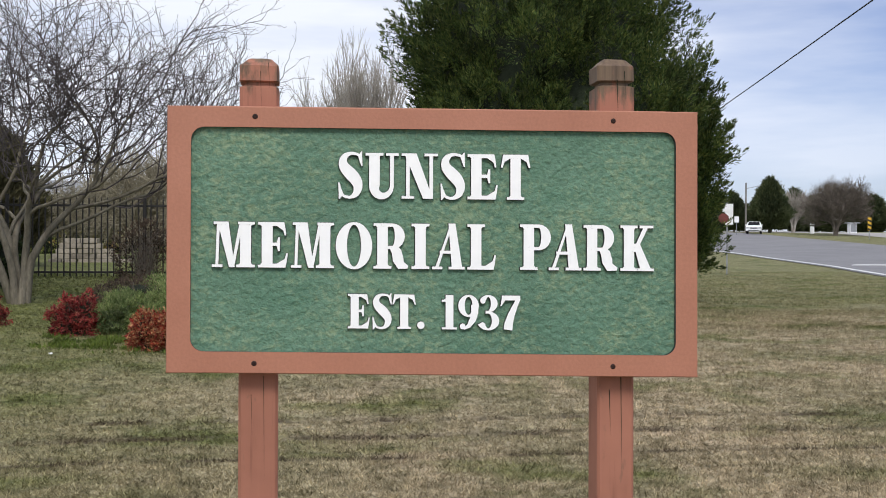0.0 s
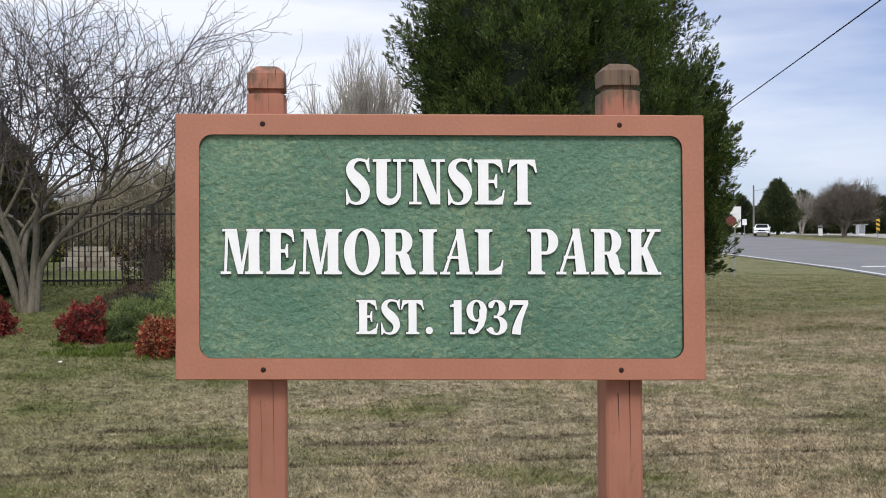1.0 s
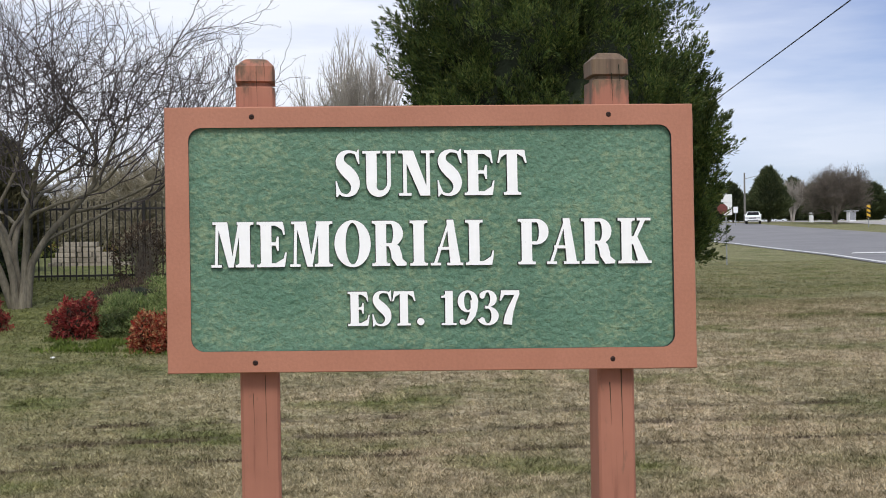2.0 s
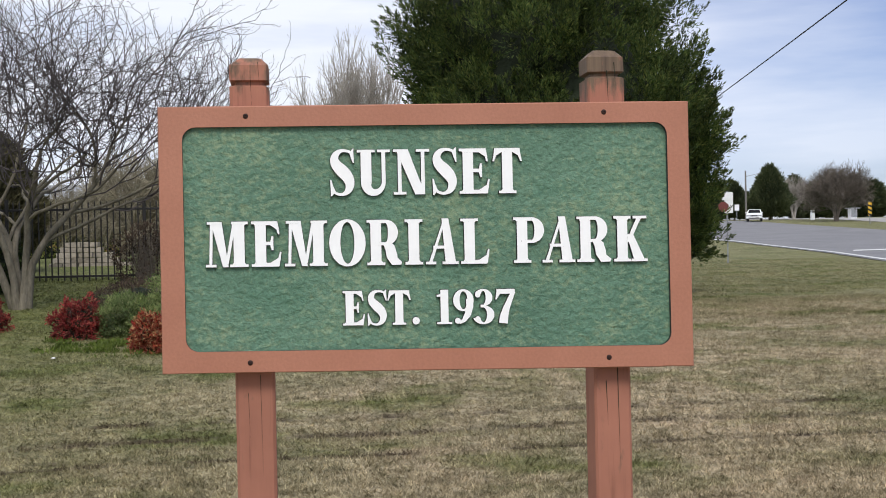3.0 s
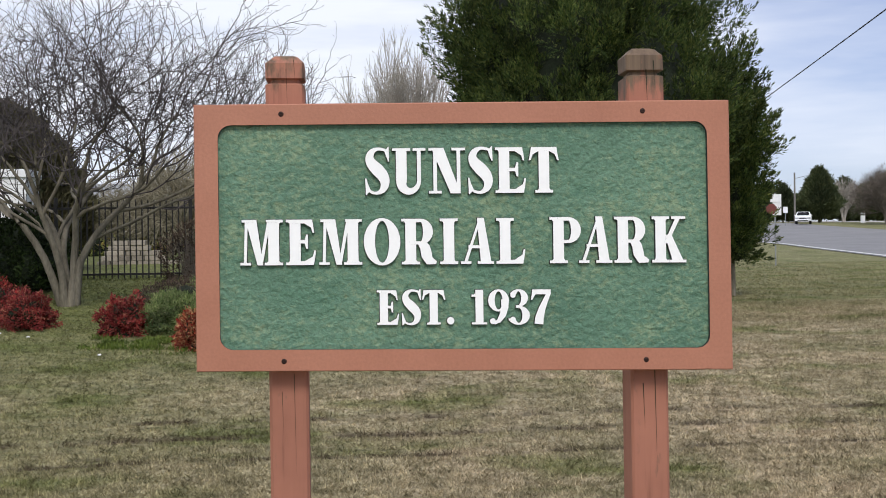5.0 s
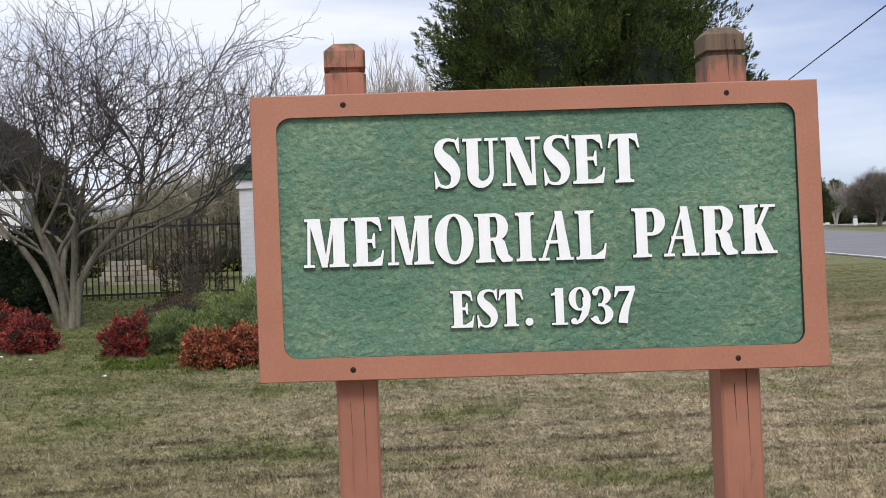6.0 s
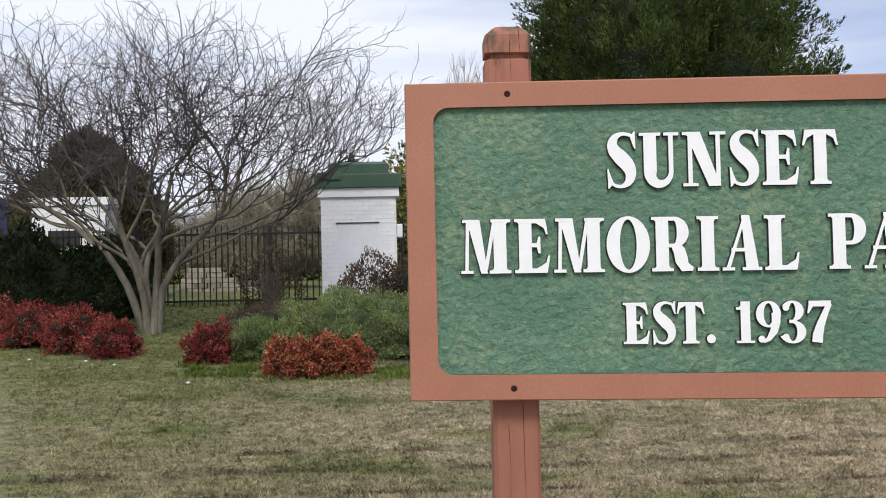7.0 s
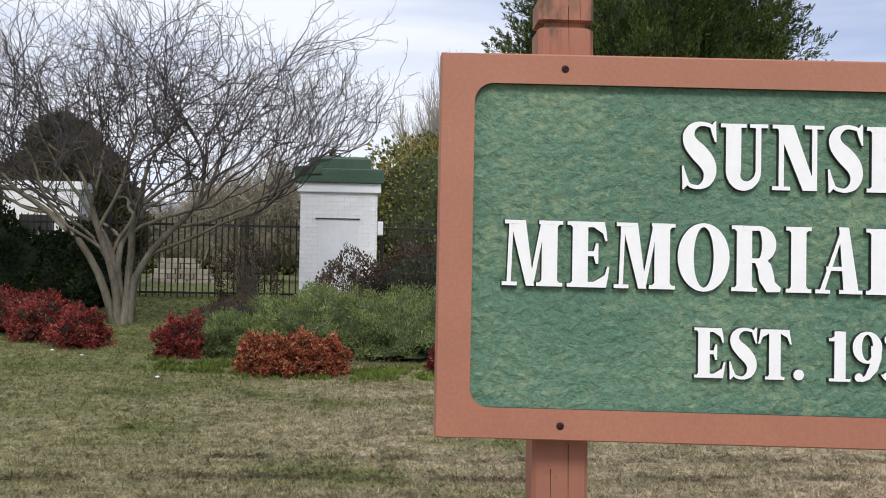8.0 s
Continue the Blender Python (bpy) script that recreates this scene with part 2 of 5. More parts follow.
def post_paint():
    """Painted timber: terracotta film worn through to grey wood towards the top, with dark checks along the grain."""
    m, nt, bsdf, vec = base("worn_terracotta_post_paint")
    grain = noise_of(nt, stretched(nt, vec, 14, 14, 0.6), 5.0, 5.0, 0.6)
    col = ramp(nt, noise_of(nt, vec, 5.0, 4.0), [(0.3, (0.285, 0.115, 0.074)), (0.7, (0.365, 0.15, 0.098))])
    col = mixed(nt, "MULTIPLY", 1.0, col, ramp(nt, grain, [(0.27, (0.66, 0.63, 0.6)), (0.42, (1, 1, 1)), (0.8, (1.08, 1.07, 1.06))]))
    sep = nt.nodes.new("ShaderNodeSeparateXYZ")
    nt.links.new(vec, sep.inputs[0])
    up = nt.nodes.new("ShaderNodeMapRange")
    up.inputs["From Min"].default_value, up.inputs["From Max"].default_value = 1.80, 1.90
    up.inputs["To Max"].default_value = 0.40
    nt.links.new(sep.outputs["Z"], up.inputs["Value"])
    add = nt.nodes.new("ShaderNodeMath")
    nt.links.new(noise_of(nt, stretched(nt, vec, 3, 3, 1), 12.0, 5.0, 0.65), add.inputs[0])
    right = nt.nodes.new("ShaderNodeMapRange")
    right.inputs["From Min"].default_value, right.inputs["From Max"].default_value = -0.3, 0.3
    right.inputs["To Min"].default_value = 0.55
    nt.links.new(sep.outputs["X"], right.inputs["Value"])
    more = nt.nodes.new("ShaderNodeMath")
    more.operation = "MULTIPLY"
    nt.links.new(up.outputs[0], more.inputs[0])
    nt.links.new(right.outputs[0], more.inputs[1])
    nt.links.new(more.outputs[0], add.inputs[1])
    bare = ramp(nt, add.outputs[0], [(0.62, (0, 0, 0)), (0.80, (0.9, 0.9, 0.9))])
    wood = ramp(nt, grain, [(0.3, (0.06, 0.045, 0.03)), (0.7, (0.16, 0.12, 0.075))])
    col = mixed(nt, "MIX", bare, col, wood)
    nt.links.new(col, bsdf.inputs["Base Color"])
    bsdf.inputs["Roughness"].default_value = 0.75
    bumped(nt, bsdf, grain, 0.2, 0.003)
    return m


M_LAWN = lawn("dormant_lawn", False)
M_BLADE = lawn("lawn_blades", True)
M_ASPHALT = surf("worn_grey_asphalt", (0.185, 0.182, 0.19), (0.24, 0.236, 0.243), 0.35, 9.0, 0.85, 0.2)
M_PAVE = surf("pale_pavement", (0.34, 0.32, 0.30), (0.44, 0.42, 0.40), 0.6, 12.0, 0.85, 0.2)
M_LINE = surf("white_road_paint", (0.62, 0.62, 0.62), (0.78, 0.78, 0.76), 3.0, 30.0, 0.7, 0.1)
M_TERRA = surf("terracotta_sign_paint", (0.365, 0.148, 0.090), (0.425, 0.180, 0.113), 5.0, 140.0, 0.6, 0.25, 0.002, spread=0.12)
M_POST = post_paint()
M_GREEN = sign_green()
M_LETTER = surf("white_letter_paint", (0.87, 0.875, 0.88), (0.93, 0.93, 0.93), 12.0, 60.0, 0.5, 0.03, 0.001, spread=0.04)
# Near-black: dark paint and shade on letter sides, painted shade inside the border.
M_EDGE_PAINT_SHADE = surf("dark_edge_paint_and_shade", (0.02, 0.025, 0.025), (0.05, 0.055, 0.055), 12.0, 80.0, 0.7, 0.1)
M_BOLT = surf("rusty_bolt", (0.018, 0.010, 0.009), (0.06, 0.024, 0.016), 60.0, 300.0, 0.7, 0.3, 0.001, metal=0.4)
M_BRICK = surf("white_painted_brick", (0.86, 0.86, 0.87), (0.92, 0.92, 0.92), 2.5, 25.0, 0.7, 0.3, 0.004, spread=0.05, per="object", shift=0.05)
M_JOINT = surf("white_painted_mortar", (0.82, 0.82, 0.83), (0.88, 0.88, 0.88), 3.0, 30.0, 0.85, 0.3)
M_CAP = surf("green_cap_paint", (0.040, 0.085, 0.055), (0.06, 0.115, 0.075), 2.5, 30.0, 0.55, 0.2, spread=0.2)
M_IRON = surf("black_iron", (0.012, 0.012, 0.013), (0.03, 0.027, 0.025), 6.0, 60.0, 0.5, 0.2, metal=0.3)
M_BARK = surf("pale_grey_bark", (0.105, 0.092, 0.066), (0.26, 0.23, 0.172), 5.0, 40.0, 0.9, 0.5, 0.01, stretch=(1, 1, 0.3))
M_TWIG = surf("grey_brown_twigs", (0.05, 0.042, 0.043), (0.118, 0.10, 0.098), 3.0, 30.0, 0.9, 0.0)
M_PALE_TWIG = surf("pale_twigs", (0.33, 0.30, 0.26), (0.5, 0.46, 0.41), 2.0, 30.0, 0.9, 0.0)
M_OLIVE_TWIG = surf("olive_brown_twigs", (0.20, 0.178, 0.122), (0.36, 0.32, 0.23), 2.0, 30.0, 0.9, 0.0)
M_BROWN_TWIG = surf("brown_twigs", (0.12, 0.10, 0.085), (0.22, 0.188, 0.155), 2.0, 30.0, 0.9, 0.0)
M_CEDAR = leafy("cedar_sprays", [(0.020, 0.040, 0.012), (0.040, 0.070, 0.019), (0.070, 0.105, 0.027), (0.125, 0.145, 0.042)], 0.7, 1.5, low=0.28, high=1.75)
# Solid crown hearts, coloured dark as the shade between leaves; also post checks.
M_CORE = surf("painted_inner_shade", (0.008, 0.014, 0.006), (0.018, 0.028, 0.011), 2.0, 14.0, 0.95, 0.6, 0.05)
# Greener, lighter version of that painted shade.
M_INNER = surf("painted_green_inner_shade", (0.036, 0.050, 0.02), (0.07, 0.09, 0.036), 3.0, 22.0, 0.95, 0.6, 0.04)
M_DKCEDAR = leafy("dull_evergreen_leaves", [(0.07, 0.068, 0.036), (0.115, 0.108, 0.058), (0.16, 0.145, 0.085)], 0.7, 0.8)
M_RED = leafy("red_nandina_leaves", [(0.07, 0.013, 0.014), (0.18, 0.022, 0.025), (0.31, 0.038, 0.038), (0.21, 0.045, 0.04), (0.38, 0.15, 0.11)], 0.5, 4.0, low=0.4, high=1.45)
M_ORANGE = leafy("orange_red_nandina_leaves", [(0.12, 0.018, 0.015), (0.32, 0.036, 0.028), (0.36, 0.12, 0.06), (0.52, 0.33, 0.18), (0.26, 0.032, 0.026)], 0.5, 7.0, low=0.35, high=1.4)
M_JUNIPER = leafy("juniper_sprays", [(0.07, 0.112, 0.038), (0.14, 0.20, 0.07), (0.215, 0.28, 0.11), (0.27, 0.285, 0.145)], 0.7, 2.6, low=0.45, high=1.4)
M_HEDGE = leafy("hedge_leaves", [(0.055, 0.08, 0.024), (0.17, 0.20, 0.06), (0.31, 0.31, 0.105), (0.43, 0.29, 0.11)], 0.6, 1.2)
M_DKHEDGE = leafy("dark_hedge_leaves", [(0.012, 0.025, 0.008), (0.025, 0.045, 0.012), (0.045, 0.07, 0.02)], 0.6, 1.0)
M_BROWNLEAF = leafy("brown_dry_leaves", [(0.055, 0.042, 0.036), (0.10, 0.074, 0.060), (0.15, 0.11, 0.085)], 0.8, 2.0)
M_WEED = leafy("bright_weed_leaves", [(0.07, 0.11, 0.018), (0.115, 0.165, 0.028), (0.16, 0.21, 0.045)], 0.6, 2.0)
M_PINE = leafy("far_pine_needles", [(0.04, 0.06, 0.028), (0.065, 0.085, 0.04), (0.10, 0.115, 0.055)], 0.8, 0.35)
M_WHITE = surf("white_gloss_paint", (0.80, 0.81, 0.83), (0.87, 0.88, 0.89), 2.0, 20.0, 0.35, 0.0, spread=0.06)
M_CARGLASS = surf("dark_car_glass", (0.012, 0.014, 0.017), (0.02, 0.022, 0.026), 2.0, 9.0, 0.08, 0.0)
M_RUBBER = surf("black_rubber", (0.012, 0.012, 0.012), (0.025, 0.025, 0.025), 9.0, 60.0, 0.85, 0.2)
M_CHROME = surf("dull_chrome", (0.42, 0.43, 0.45), (0.55, 0.56, 0.58), 4.0, 30.0, 0.3, 0.0, metal=1.0)
M_GALV = surf("galvanised_steel", (0.26, 0.27, 0.28), (0.40, 0.41, 0.42), 4.0, 40.0, 0.5, 0.1, metal=0.6)
M_SIGNRED = surf("faded_red_sign", (0.13, 0.035, 0.028), (0.20, 0.05, 0.04), 3.0, 30.0, 0.5, 0.0)
M_YELLOW = surf("yellow_sign_paint", (0.62, 0.36, 0.02), (0.72, 0.44, 0.03), 3.0, 30.0, 0.5, 0.0)
M_WOODPOLE = surf("weathered_pole_wood", (0.16, 0.15, 0.14), (0.26, 0.245, 0.225), 2.0, 20.0, 0.9, 0.3, 0.01, stretch=(1, 1, 0.1))
M_NAVY = surf("navy_panel", (0.012, 0.012, 0.05), (0.02, 0.02, 0.08), 2.0, 20.0, 0.5, 0.0)
M_PLAQUE = surf("dark_bronze_plaque", (0.02, 0.018, 0.016), (0.05, 0.045, 0.04), 4.0, 40.0, 0.5, 0.2, metal=0.4)
M_STONE = surf("pale_stone", (0.28, 0.245, 0.20), (0.42, 0.38, 0.32), 1.5, 14.0, 0.9, 0.4, 0.01, per="object")
M_DEBRIS = surf("white_litter", (0.7, 0.7, 0.7), (0.85, 0.85, 0.85), 30.0, 90.0, 0.7, 0.2)


# ---- building helpers ----
def mesh_of(name, bm, mat=None, smooth=False):
    me = bpy.data.meshes.new(name)
    bm.to_mesh(me)
    bm.free()
    if mat:
        me.materials.append(mat)
    if smooth:
        me.shade_smooth()
    return me


def part(name, bm, mat, parent, label="", smooth=False):
    """Links a bmesh (or a finished mesh) as one part under a thing or a part."""
    me = bm if isinstance(bm, bpy.types.Mesh) else mesh_of(name, bm, mat, smooth)
    ob = new(name, me)
    ob.parent = parent
    if label:
        tagged(ob, label)
    return ob


def thing(name, label, category, m, group="", kind=""):
    ob = new(name)
    ob.matrix_world = m
    return tagged(ob, label, category, group, kind)


def box(x0, x1, y0, y1, z0, z1, bevel=0.0, bm=None):
    bm = bm or bmesh.new()
    made = bmesh.ops.create_cube(bm, size=1.0, matrix=Matrix.LocRotScale(((x0 + x1) / 2, (y0 + y1) / 2, (z0 + z1) / 2), None, (x1 - x0, y1 - y0, z1 - z0)))
    if bevel:
        edges = list({e for v in made["verts"] for e in v.link_edges})
        bmesh.ops.bevel(bm, geom=edges, offset=bevel, segments=2, affect="EDGES", profile=0.6)
    return bm


def rod(p, q, r0, r1=None, sides=8, bm=None):
    bm = bm or bmesh.new()
    p, q = Vector(p), Vector(q)
    turn = (q - p).to_track_quat("Z", "Y").to_matrix().to_4x4()
    bmesh.ops.create_cone(bm, cap_ends=True, segments=sides, radius1=r0, radius2=r0 if r1 is None else r1, depth=(q - p).length, matrix=Matrix.Translation((p + q) / 2) @ turn)
    return bm


def lathe(profile, sides=24, bm=None, m=None):
    """A turned shape from (radius, z) pairs."""
    bm = bm or bmesh.new()
    m = m or Matrix()
    rings = [[bm.verts.new(m @ Vector((r * math.cos(2 * math.pi * i / sides), r * math.sin(2 * math.pi * i / sides), z))) for i in range(sides)] for r, z in profile]
    for a, b in zip(rings, rings[1:]):
        for i in range(sides):
            bm.faces.new((a[i], a[(i + 1) % sides], b[(i + 1) % sides], b[i]))
    bm.faces.new(rings[0][::-1])
    bm.faces.new(rings[-1])
    return bm


def raw_mesh(name, verts, faces, mat, smooth=False):
    me = bpy.data.meshes.new(name)
    me.from_pydata([tuple(v) for v in verts], [], faces)
    me.materials.append(mat)
    if smooth:
        me.shade_smooth()
    return me


def unit(a):
    return a / np.maximum(1e-9, np.linalg.norm(a, axis=-1, keepdims=True))


def leaves_mesh(name, at, way, length, width, mat, rng, fold=0.3):
    """One folded lozenge leaf at every place, pointing along its way."""
    n = len(at)
    way = unit(way)
    side = unit(np.cross(way, rng.normal(size=(n, 3))))
    up = np.cross(side, way)
    ln, wd = length * rng.uniform(0.6, 1.3, (n, 1)), width * rng.uniform(0.6, 1.3, (n, 1))
    mid = at + way * ln * 0.45
    v = np.stack([at, mid + side * wd / 2 + up * wd * fold, at + way * ln, mid - side * wd / 2 + up * wd * fold], axis=1).reshape(-1, 3)
    k = np.arange(n) * 4
    f = np.concatenate([np.stack([k, k + 1, k + 2], 1), np.stack([k, k + 2, k + 3], 1)])
    return raw_mesh(name, v.tolist(), f.tolist(), mat)


def blob(n, rng, rx, ry, rz, lumps=0.18, freq=2.0, seed=0.0, low=-0.3, inner=0.75):
    """Places in the outer shell of a lumpy crown, and their outward ways."""
    d = unit(rng.normal(size=(n * 2, 3)))
    d = d[d[:, 2] > low][:n]
    k = np.array([1 + lumps * 2 * noise.noise(Vector(p) * freq + Vector((seed, seed * 0.7, 3.1))) + lumps * 0.8 * noise.noise(Vector(p) * freq * 2.7 + Vector((seed, 9, 1))) for p in d])
    r = k * rng.uniform(inner, 1.0, len(d)) ** 0.6
    at = d * r[:, None] * np.array([rx, ry, rz])
    return at, unit(d / np.array([rx, ry, rz]))


def core_mesh(name, rx, ry, rz, mat, seed=0.0, lumps=0.18, freq=2.0, size=0.8, low=-0.3):
    bm = bmesh.new()
    bmesh.ops.create_icosphere(bm, subdivisions=4, radius=1.0)
    for v in bm.verts:
        p = v.co.normalized()
        k = size * (1 + lumps * 2 * noise.noise(p * freq + Vector((seed, seed * 0.7, 3.1))) + 0.06 * noise.noise(p * 9))
        v.co = Vector((p.x * k * rx, p.y * k * ry, max(p.z, low) * k * rz))
    return mesh_of(name, bm, mat, True)


def gz(x, y):
    """Height of the ground: a bank rises towards the fence, and the road climbs in the distance."""
    left = np.interp(y, (0, 9, 14, 19, 22, 30, 200), (0, 0, 0.16, 0.47, 0.80, 0.95, 1.6))
    right = np.interp(y, (0, 9, 14, 45, 70, 90, 140, 200, 400), (0, 0, 0.03, 0.2, 0.5, 0.95, 2.75, 3.6, 3.9))
    k = min(1.0, max(0.0, (x + 0.2) / 6.0))
    k = k * k * (3 - 2 * k)
    return float(left * (1 - k) + right * k)


# ---- ground ----
def axis(stops):
    out = []
    for a, b, step in stops:
        out += list(np.arange(a, b, step))
    return out + [stops[-1][1]]


gx = axis([(-2500, -400, 300), (-400, -60, 30), (-60, -14, 4), (-14, 14, 0.35), (14, 80, 2), (80, 400, 30), (400, 2500, 300)])
gy = axis([(-2500, -200, 400), (-200, -20, 20), (-20, 6, 2), (6, 8.3, 0.35), (8.3, 10.3, 0.06), (10.3, 26, 0.35), (26, 210, 3), (210, 400, 30), (400, 3000, 400)])


def rut(x, y):
    """Two faint parallel tyre ruts across the lawn."""
    d = 0.0
    for y0 in (9.0, 9.72):
        w = y - (y0 + 0.02 * x + 0.05 * noise.noise(Vector((x * 0.8, y0, 0))))
        d -= 0.022 * math.exp(-(w / 0.05) ** 2) * (0.55 + 0.9 * noise.noise(Vector((x * 1.3, y0 * 3, 5))))
    return d


gverts = []
for y in gy:
    for x in gx:
        z = gz(x, y)
        if abs(x) < 14 and 4 < y < 26:
            z += 0.03 * noise.noise(Vector((x * 0.5, y * 0.5, 2))) + rut(x, y)
        gverts.append((x, y, z))
nx = len(gx)
gfaces = [(j * nx + i, j * nx + i + 1, (j + 1) * nx + i + 1, (j + 1) * nx + i) for j in range(len(gy) - 1) for i in range(nx - 1)]
ground = new("ground", raw_mesh("ground", gverts, gfaces, M_LAWN, True))
tagged(ground, "winter lawn of straw-coloured grass with green patches", "ground", kind="structure")


def grass():
    rng = np.random.default_rng(5)
    n = 110000
    y = 5.6 + 18 * rng.random(n) ** 1.7
    x = (-0.34 + rng.random(n) * 0.92) * y - 0.5 * rng.random(n)
    keep = np.array([(abs(b - (9.0 + 0.02 * a)) > 0.07 and abs(b - (9.72 + 0.02 * a)) > 0.06) or r < 0.3 for a, b, r in zip(x, y, rng.random(n))])
    x, y = x[keep], y[keep]
    z = np.array([gz(a, b) + 0.03 * noise.noise(Vector((a * 0.5, b * 0.5, 2))) for a, b in zip(x, y)])
    tuft = np.stack([x, y, z - 0.006], 1)
    at = np.repeat(tuft, 4, axis=0) + rng.normal(size=(len(x) * 4, 3)) * (0.02, 0.02, 0.0)
    way = rng.normal(size=at.shape) * (0.8, 0.8, 0.25) + (0, 0, 0.55)
    way[:, 2] = np.abs(way[:, 2])
    way = unit(way)
    m = len(at)
    side = unit(np.cross(way, rng.normal(size=(m, 3)))) * 0.0045
    ln = rng.uniform(0.025, 0.065, (m, 1)) * (1 + (at[:, 1:2] - 7) * 0.03)
    v = np.stack([at - side, at + side, at + way * ln], 1).reshape(-1, 3)
    k = np.arange(m) * 3
    ob = new("grass", raw_mesh("grass", v.tolist(), np.stack([k, k + 1, k + 2], 1).tolist(), M_BLADE))
    tagged(ob, "short dormant grass blades, mostly straw with some green", "grass", kind="stuff")


def rough_grass():
    """Coarser tufts on the verge towards the road."""
    rng = np.random.default_rng(15)
    n = 30000
    y = 19 + 30 * rng.random(n) ** 1.4
    x = (0.20 + rng.random(n) * 0.42) * y
    edge = np.interp(y, (5.0, 28.0, 43.3, 55.3), (14.0, 18.5, 22.9, 26.2)) - 0.4
    x, y = x[x < edge], y[x < edge]
    z = np.array([gz(a, b) for a, b in zip(x, y)])
    at = np.repeat(np.stack([x, y, z - 0.01], 1), 4, axis=0) + rng.normal(size=(len(x) * 4, 3)) * (0.06, 0.06, 0.0)
    way = rng.normal(size=at.shape) * (0.8, 0.8, 0.2) + (0, 0, 0.6)
    way[:, 2] = np.abs(way[:, 2])
    ob = new("rough_grass", leaves_mesh("rough_grass", at, way, 0.055, 0.012, M_BLADE, rng))
    tagged(ob, "coarse olive and straw grass tufts on the verge", "grass", kind="stuff")


grass()
rough_grass()


# ---- road ----
def strip(name, edge, widths, mat, lift, label, category="road", kind="structure"):
    """A ribbon over the ground: edge gives (x, y) of its near side, widths its reach to the right."""
    verts, faces = [], []
    pts = []
    for (a, wa), (b, wb) in zip(zip(edge, widths), zip(edge[1:], widths[1:])):
        for k in range(8):
            t = k / 8
            pts.append((a[0] + (b[0] - a[0]) * t, a[1] + (b[1] - a[1]) * t, wa + (wb - wa) * t))
    pts.append((*edge[-1], widths[-1]))
    steps = 10
    for x, y, w in pts:
        for i in range(steps + 1):
            xx = x + w * i / steps
            verts.append((xx, y, gz(xx, y) + lift))
    n = steps + 1
    for j in range(len(pts) - 1):
        for i in range(steps):
            faces.append((j * n + i, j * n + i + 1, (j + 1) * n + i + 1, (j + 1) * n + i))
    ob = new(name, raw_mesh(name, verts, faces, mat, True))
    return tagged(ob, label, category, kind=kind)


EDGE = [(10.0, -20.0), (14.0, 5.0), (18.5, 28.0), (22.9, 43.3), (26.2, 55.3), (29.4, 69.8), (31.3, 82.0), (31.8, 96.0), (31.0, 125.0), (29.0, 160.0), (26.0, 200.0)]
WIDE = [24.0, 24.0, 24.5, 25.0, 24.6, 23.4, 22.2, 21.6, 24.0, 29.5, 34.0]
strip("road", EDGE, WIDE, M_ASPHALT, 0.03, "wide worn grey asphalt road curving out of sight")
strip("road_edge_line", [(x + 0.25, y) for x, y in EDGE], [0.34] * len(EDGE), M_LINE, 0.05, "white painted line along the edge of the road", "road marking")
strip("far_carriageway", [(x + w + 11.5, y) for (x, y), w in zip(EDGE, WIDE)], [16.0] * len(EDGE), M_PAVE, 0.03, "pale far carriageway beyond the grass median")
strip("lane_arrow", [(28.2, 56.6), (29.0, 58.0), (29.4, 58.4)], [3.8, 4.4, 4.2], M_LINE, 0.05, "white painted lane marking on the asphalt", "road marking")


# ---- sign ----
SIGN_Z0, SIGN_Z1, SIGN_HALF, SIGN_RIGHT = 1.200, 1.8135, 0.610, 0.622
THICK, RECESS = 0.042, 0.011


def sign_border():
    """The raised border with an inner edge of rounded corners."""
    bm = bmesh.new()
    x0, x1, z0, z1 = -SIGN_HALF + 0.053, SIGN_RIGHT - 0.054, SIGN_Z0 + 0.050, SIGN_Z1 - 0.048
    r, seg = 0.030, 8
    inner, outer = [], []
    for cx, cz, a0, ox, oz in ((x1 - r, z1 - r, 0, SIGN_RIGHT, SIGN_Z1), (x0 + r, z1 - r, 90, -SIGN_HALF, SIGN_Z1), (x0 + r, z0 + r, 180, -SIGN_HALF, SIGN_Z0), (x1 - r, z0 + r, 270, SIGN_RIGHT, SIGN_Z0)):
        for k in range(seg + 1):
            a = radians(a0 + 90 * k / seg)
            ca, sa = math.cos(a), math.sin(a)
            inner.append((cx + r * ca, cz + r * sa))
            u = min(1.0, abs(ca) * 1.42)
            w = min(1.0, abs(sa) * 1.42)
            outer.append((cx + (ox - cx) * u, cz + (oz - cz) * w))
    n = len(inner)
    rng = random.Random(3)

    def ring(pts, y, jit=0.0):
        return [bm.verts.new((x + rng.uniform(-jit, jit), y, z + rng.uniform(-jit, jit))) for x, z in pts]

    of, mid, ifr, ib, ob_ = ring(outer, 0.003, 0.0006), ring([(x * 0.9965, 1.507 + (z - 1.507) * 0.993) for x, z in outer], 0.0, 0.0006), ring(inner, 0.0), ring(inner, RECESS + 0.004), ring(outer, THICK)
    # The third strip, the inner wall, is coloured dark as the recess's shadow line.
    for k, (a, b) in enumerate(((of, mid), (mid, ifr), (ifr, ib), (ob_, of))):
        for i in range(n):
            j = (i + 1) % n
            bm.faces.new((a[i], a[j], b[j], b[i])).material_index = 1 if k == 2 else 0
    bm.faces.new(ob_)
    bmesh.ops.recalc_face_normals(bm, faces=bm.faces)
    return bm


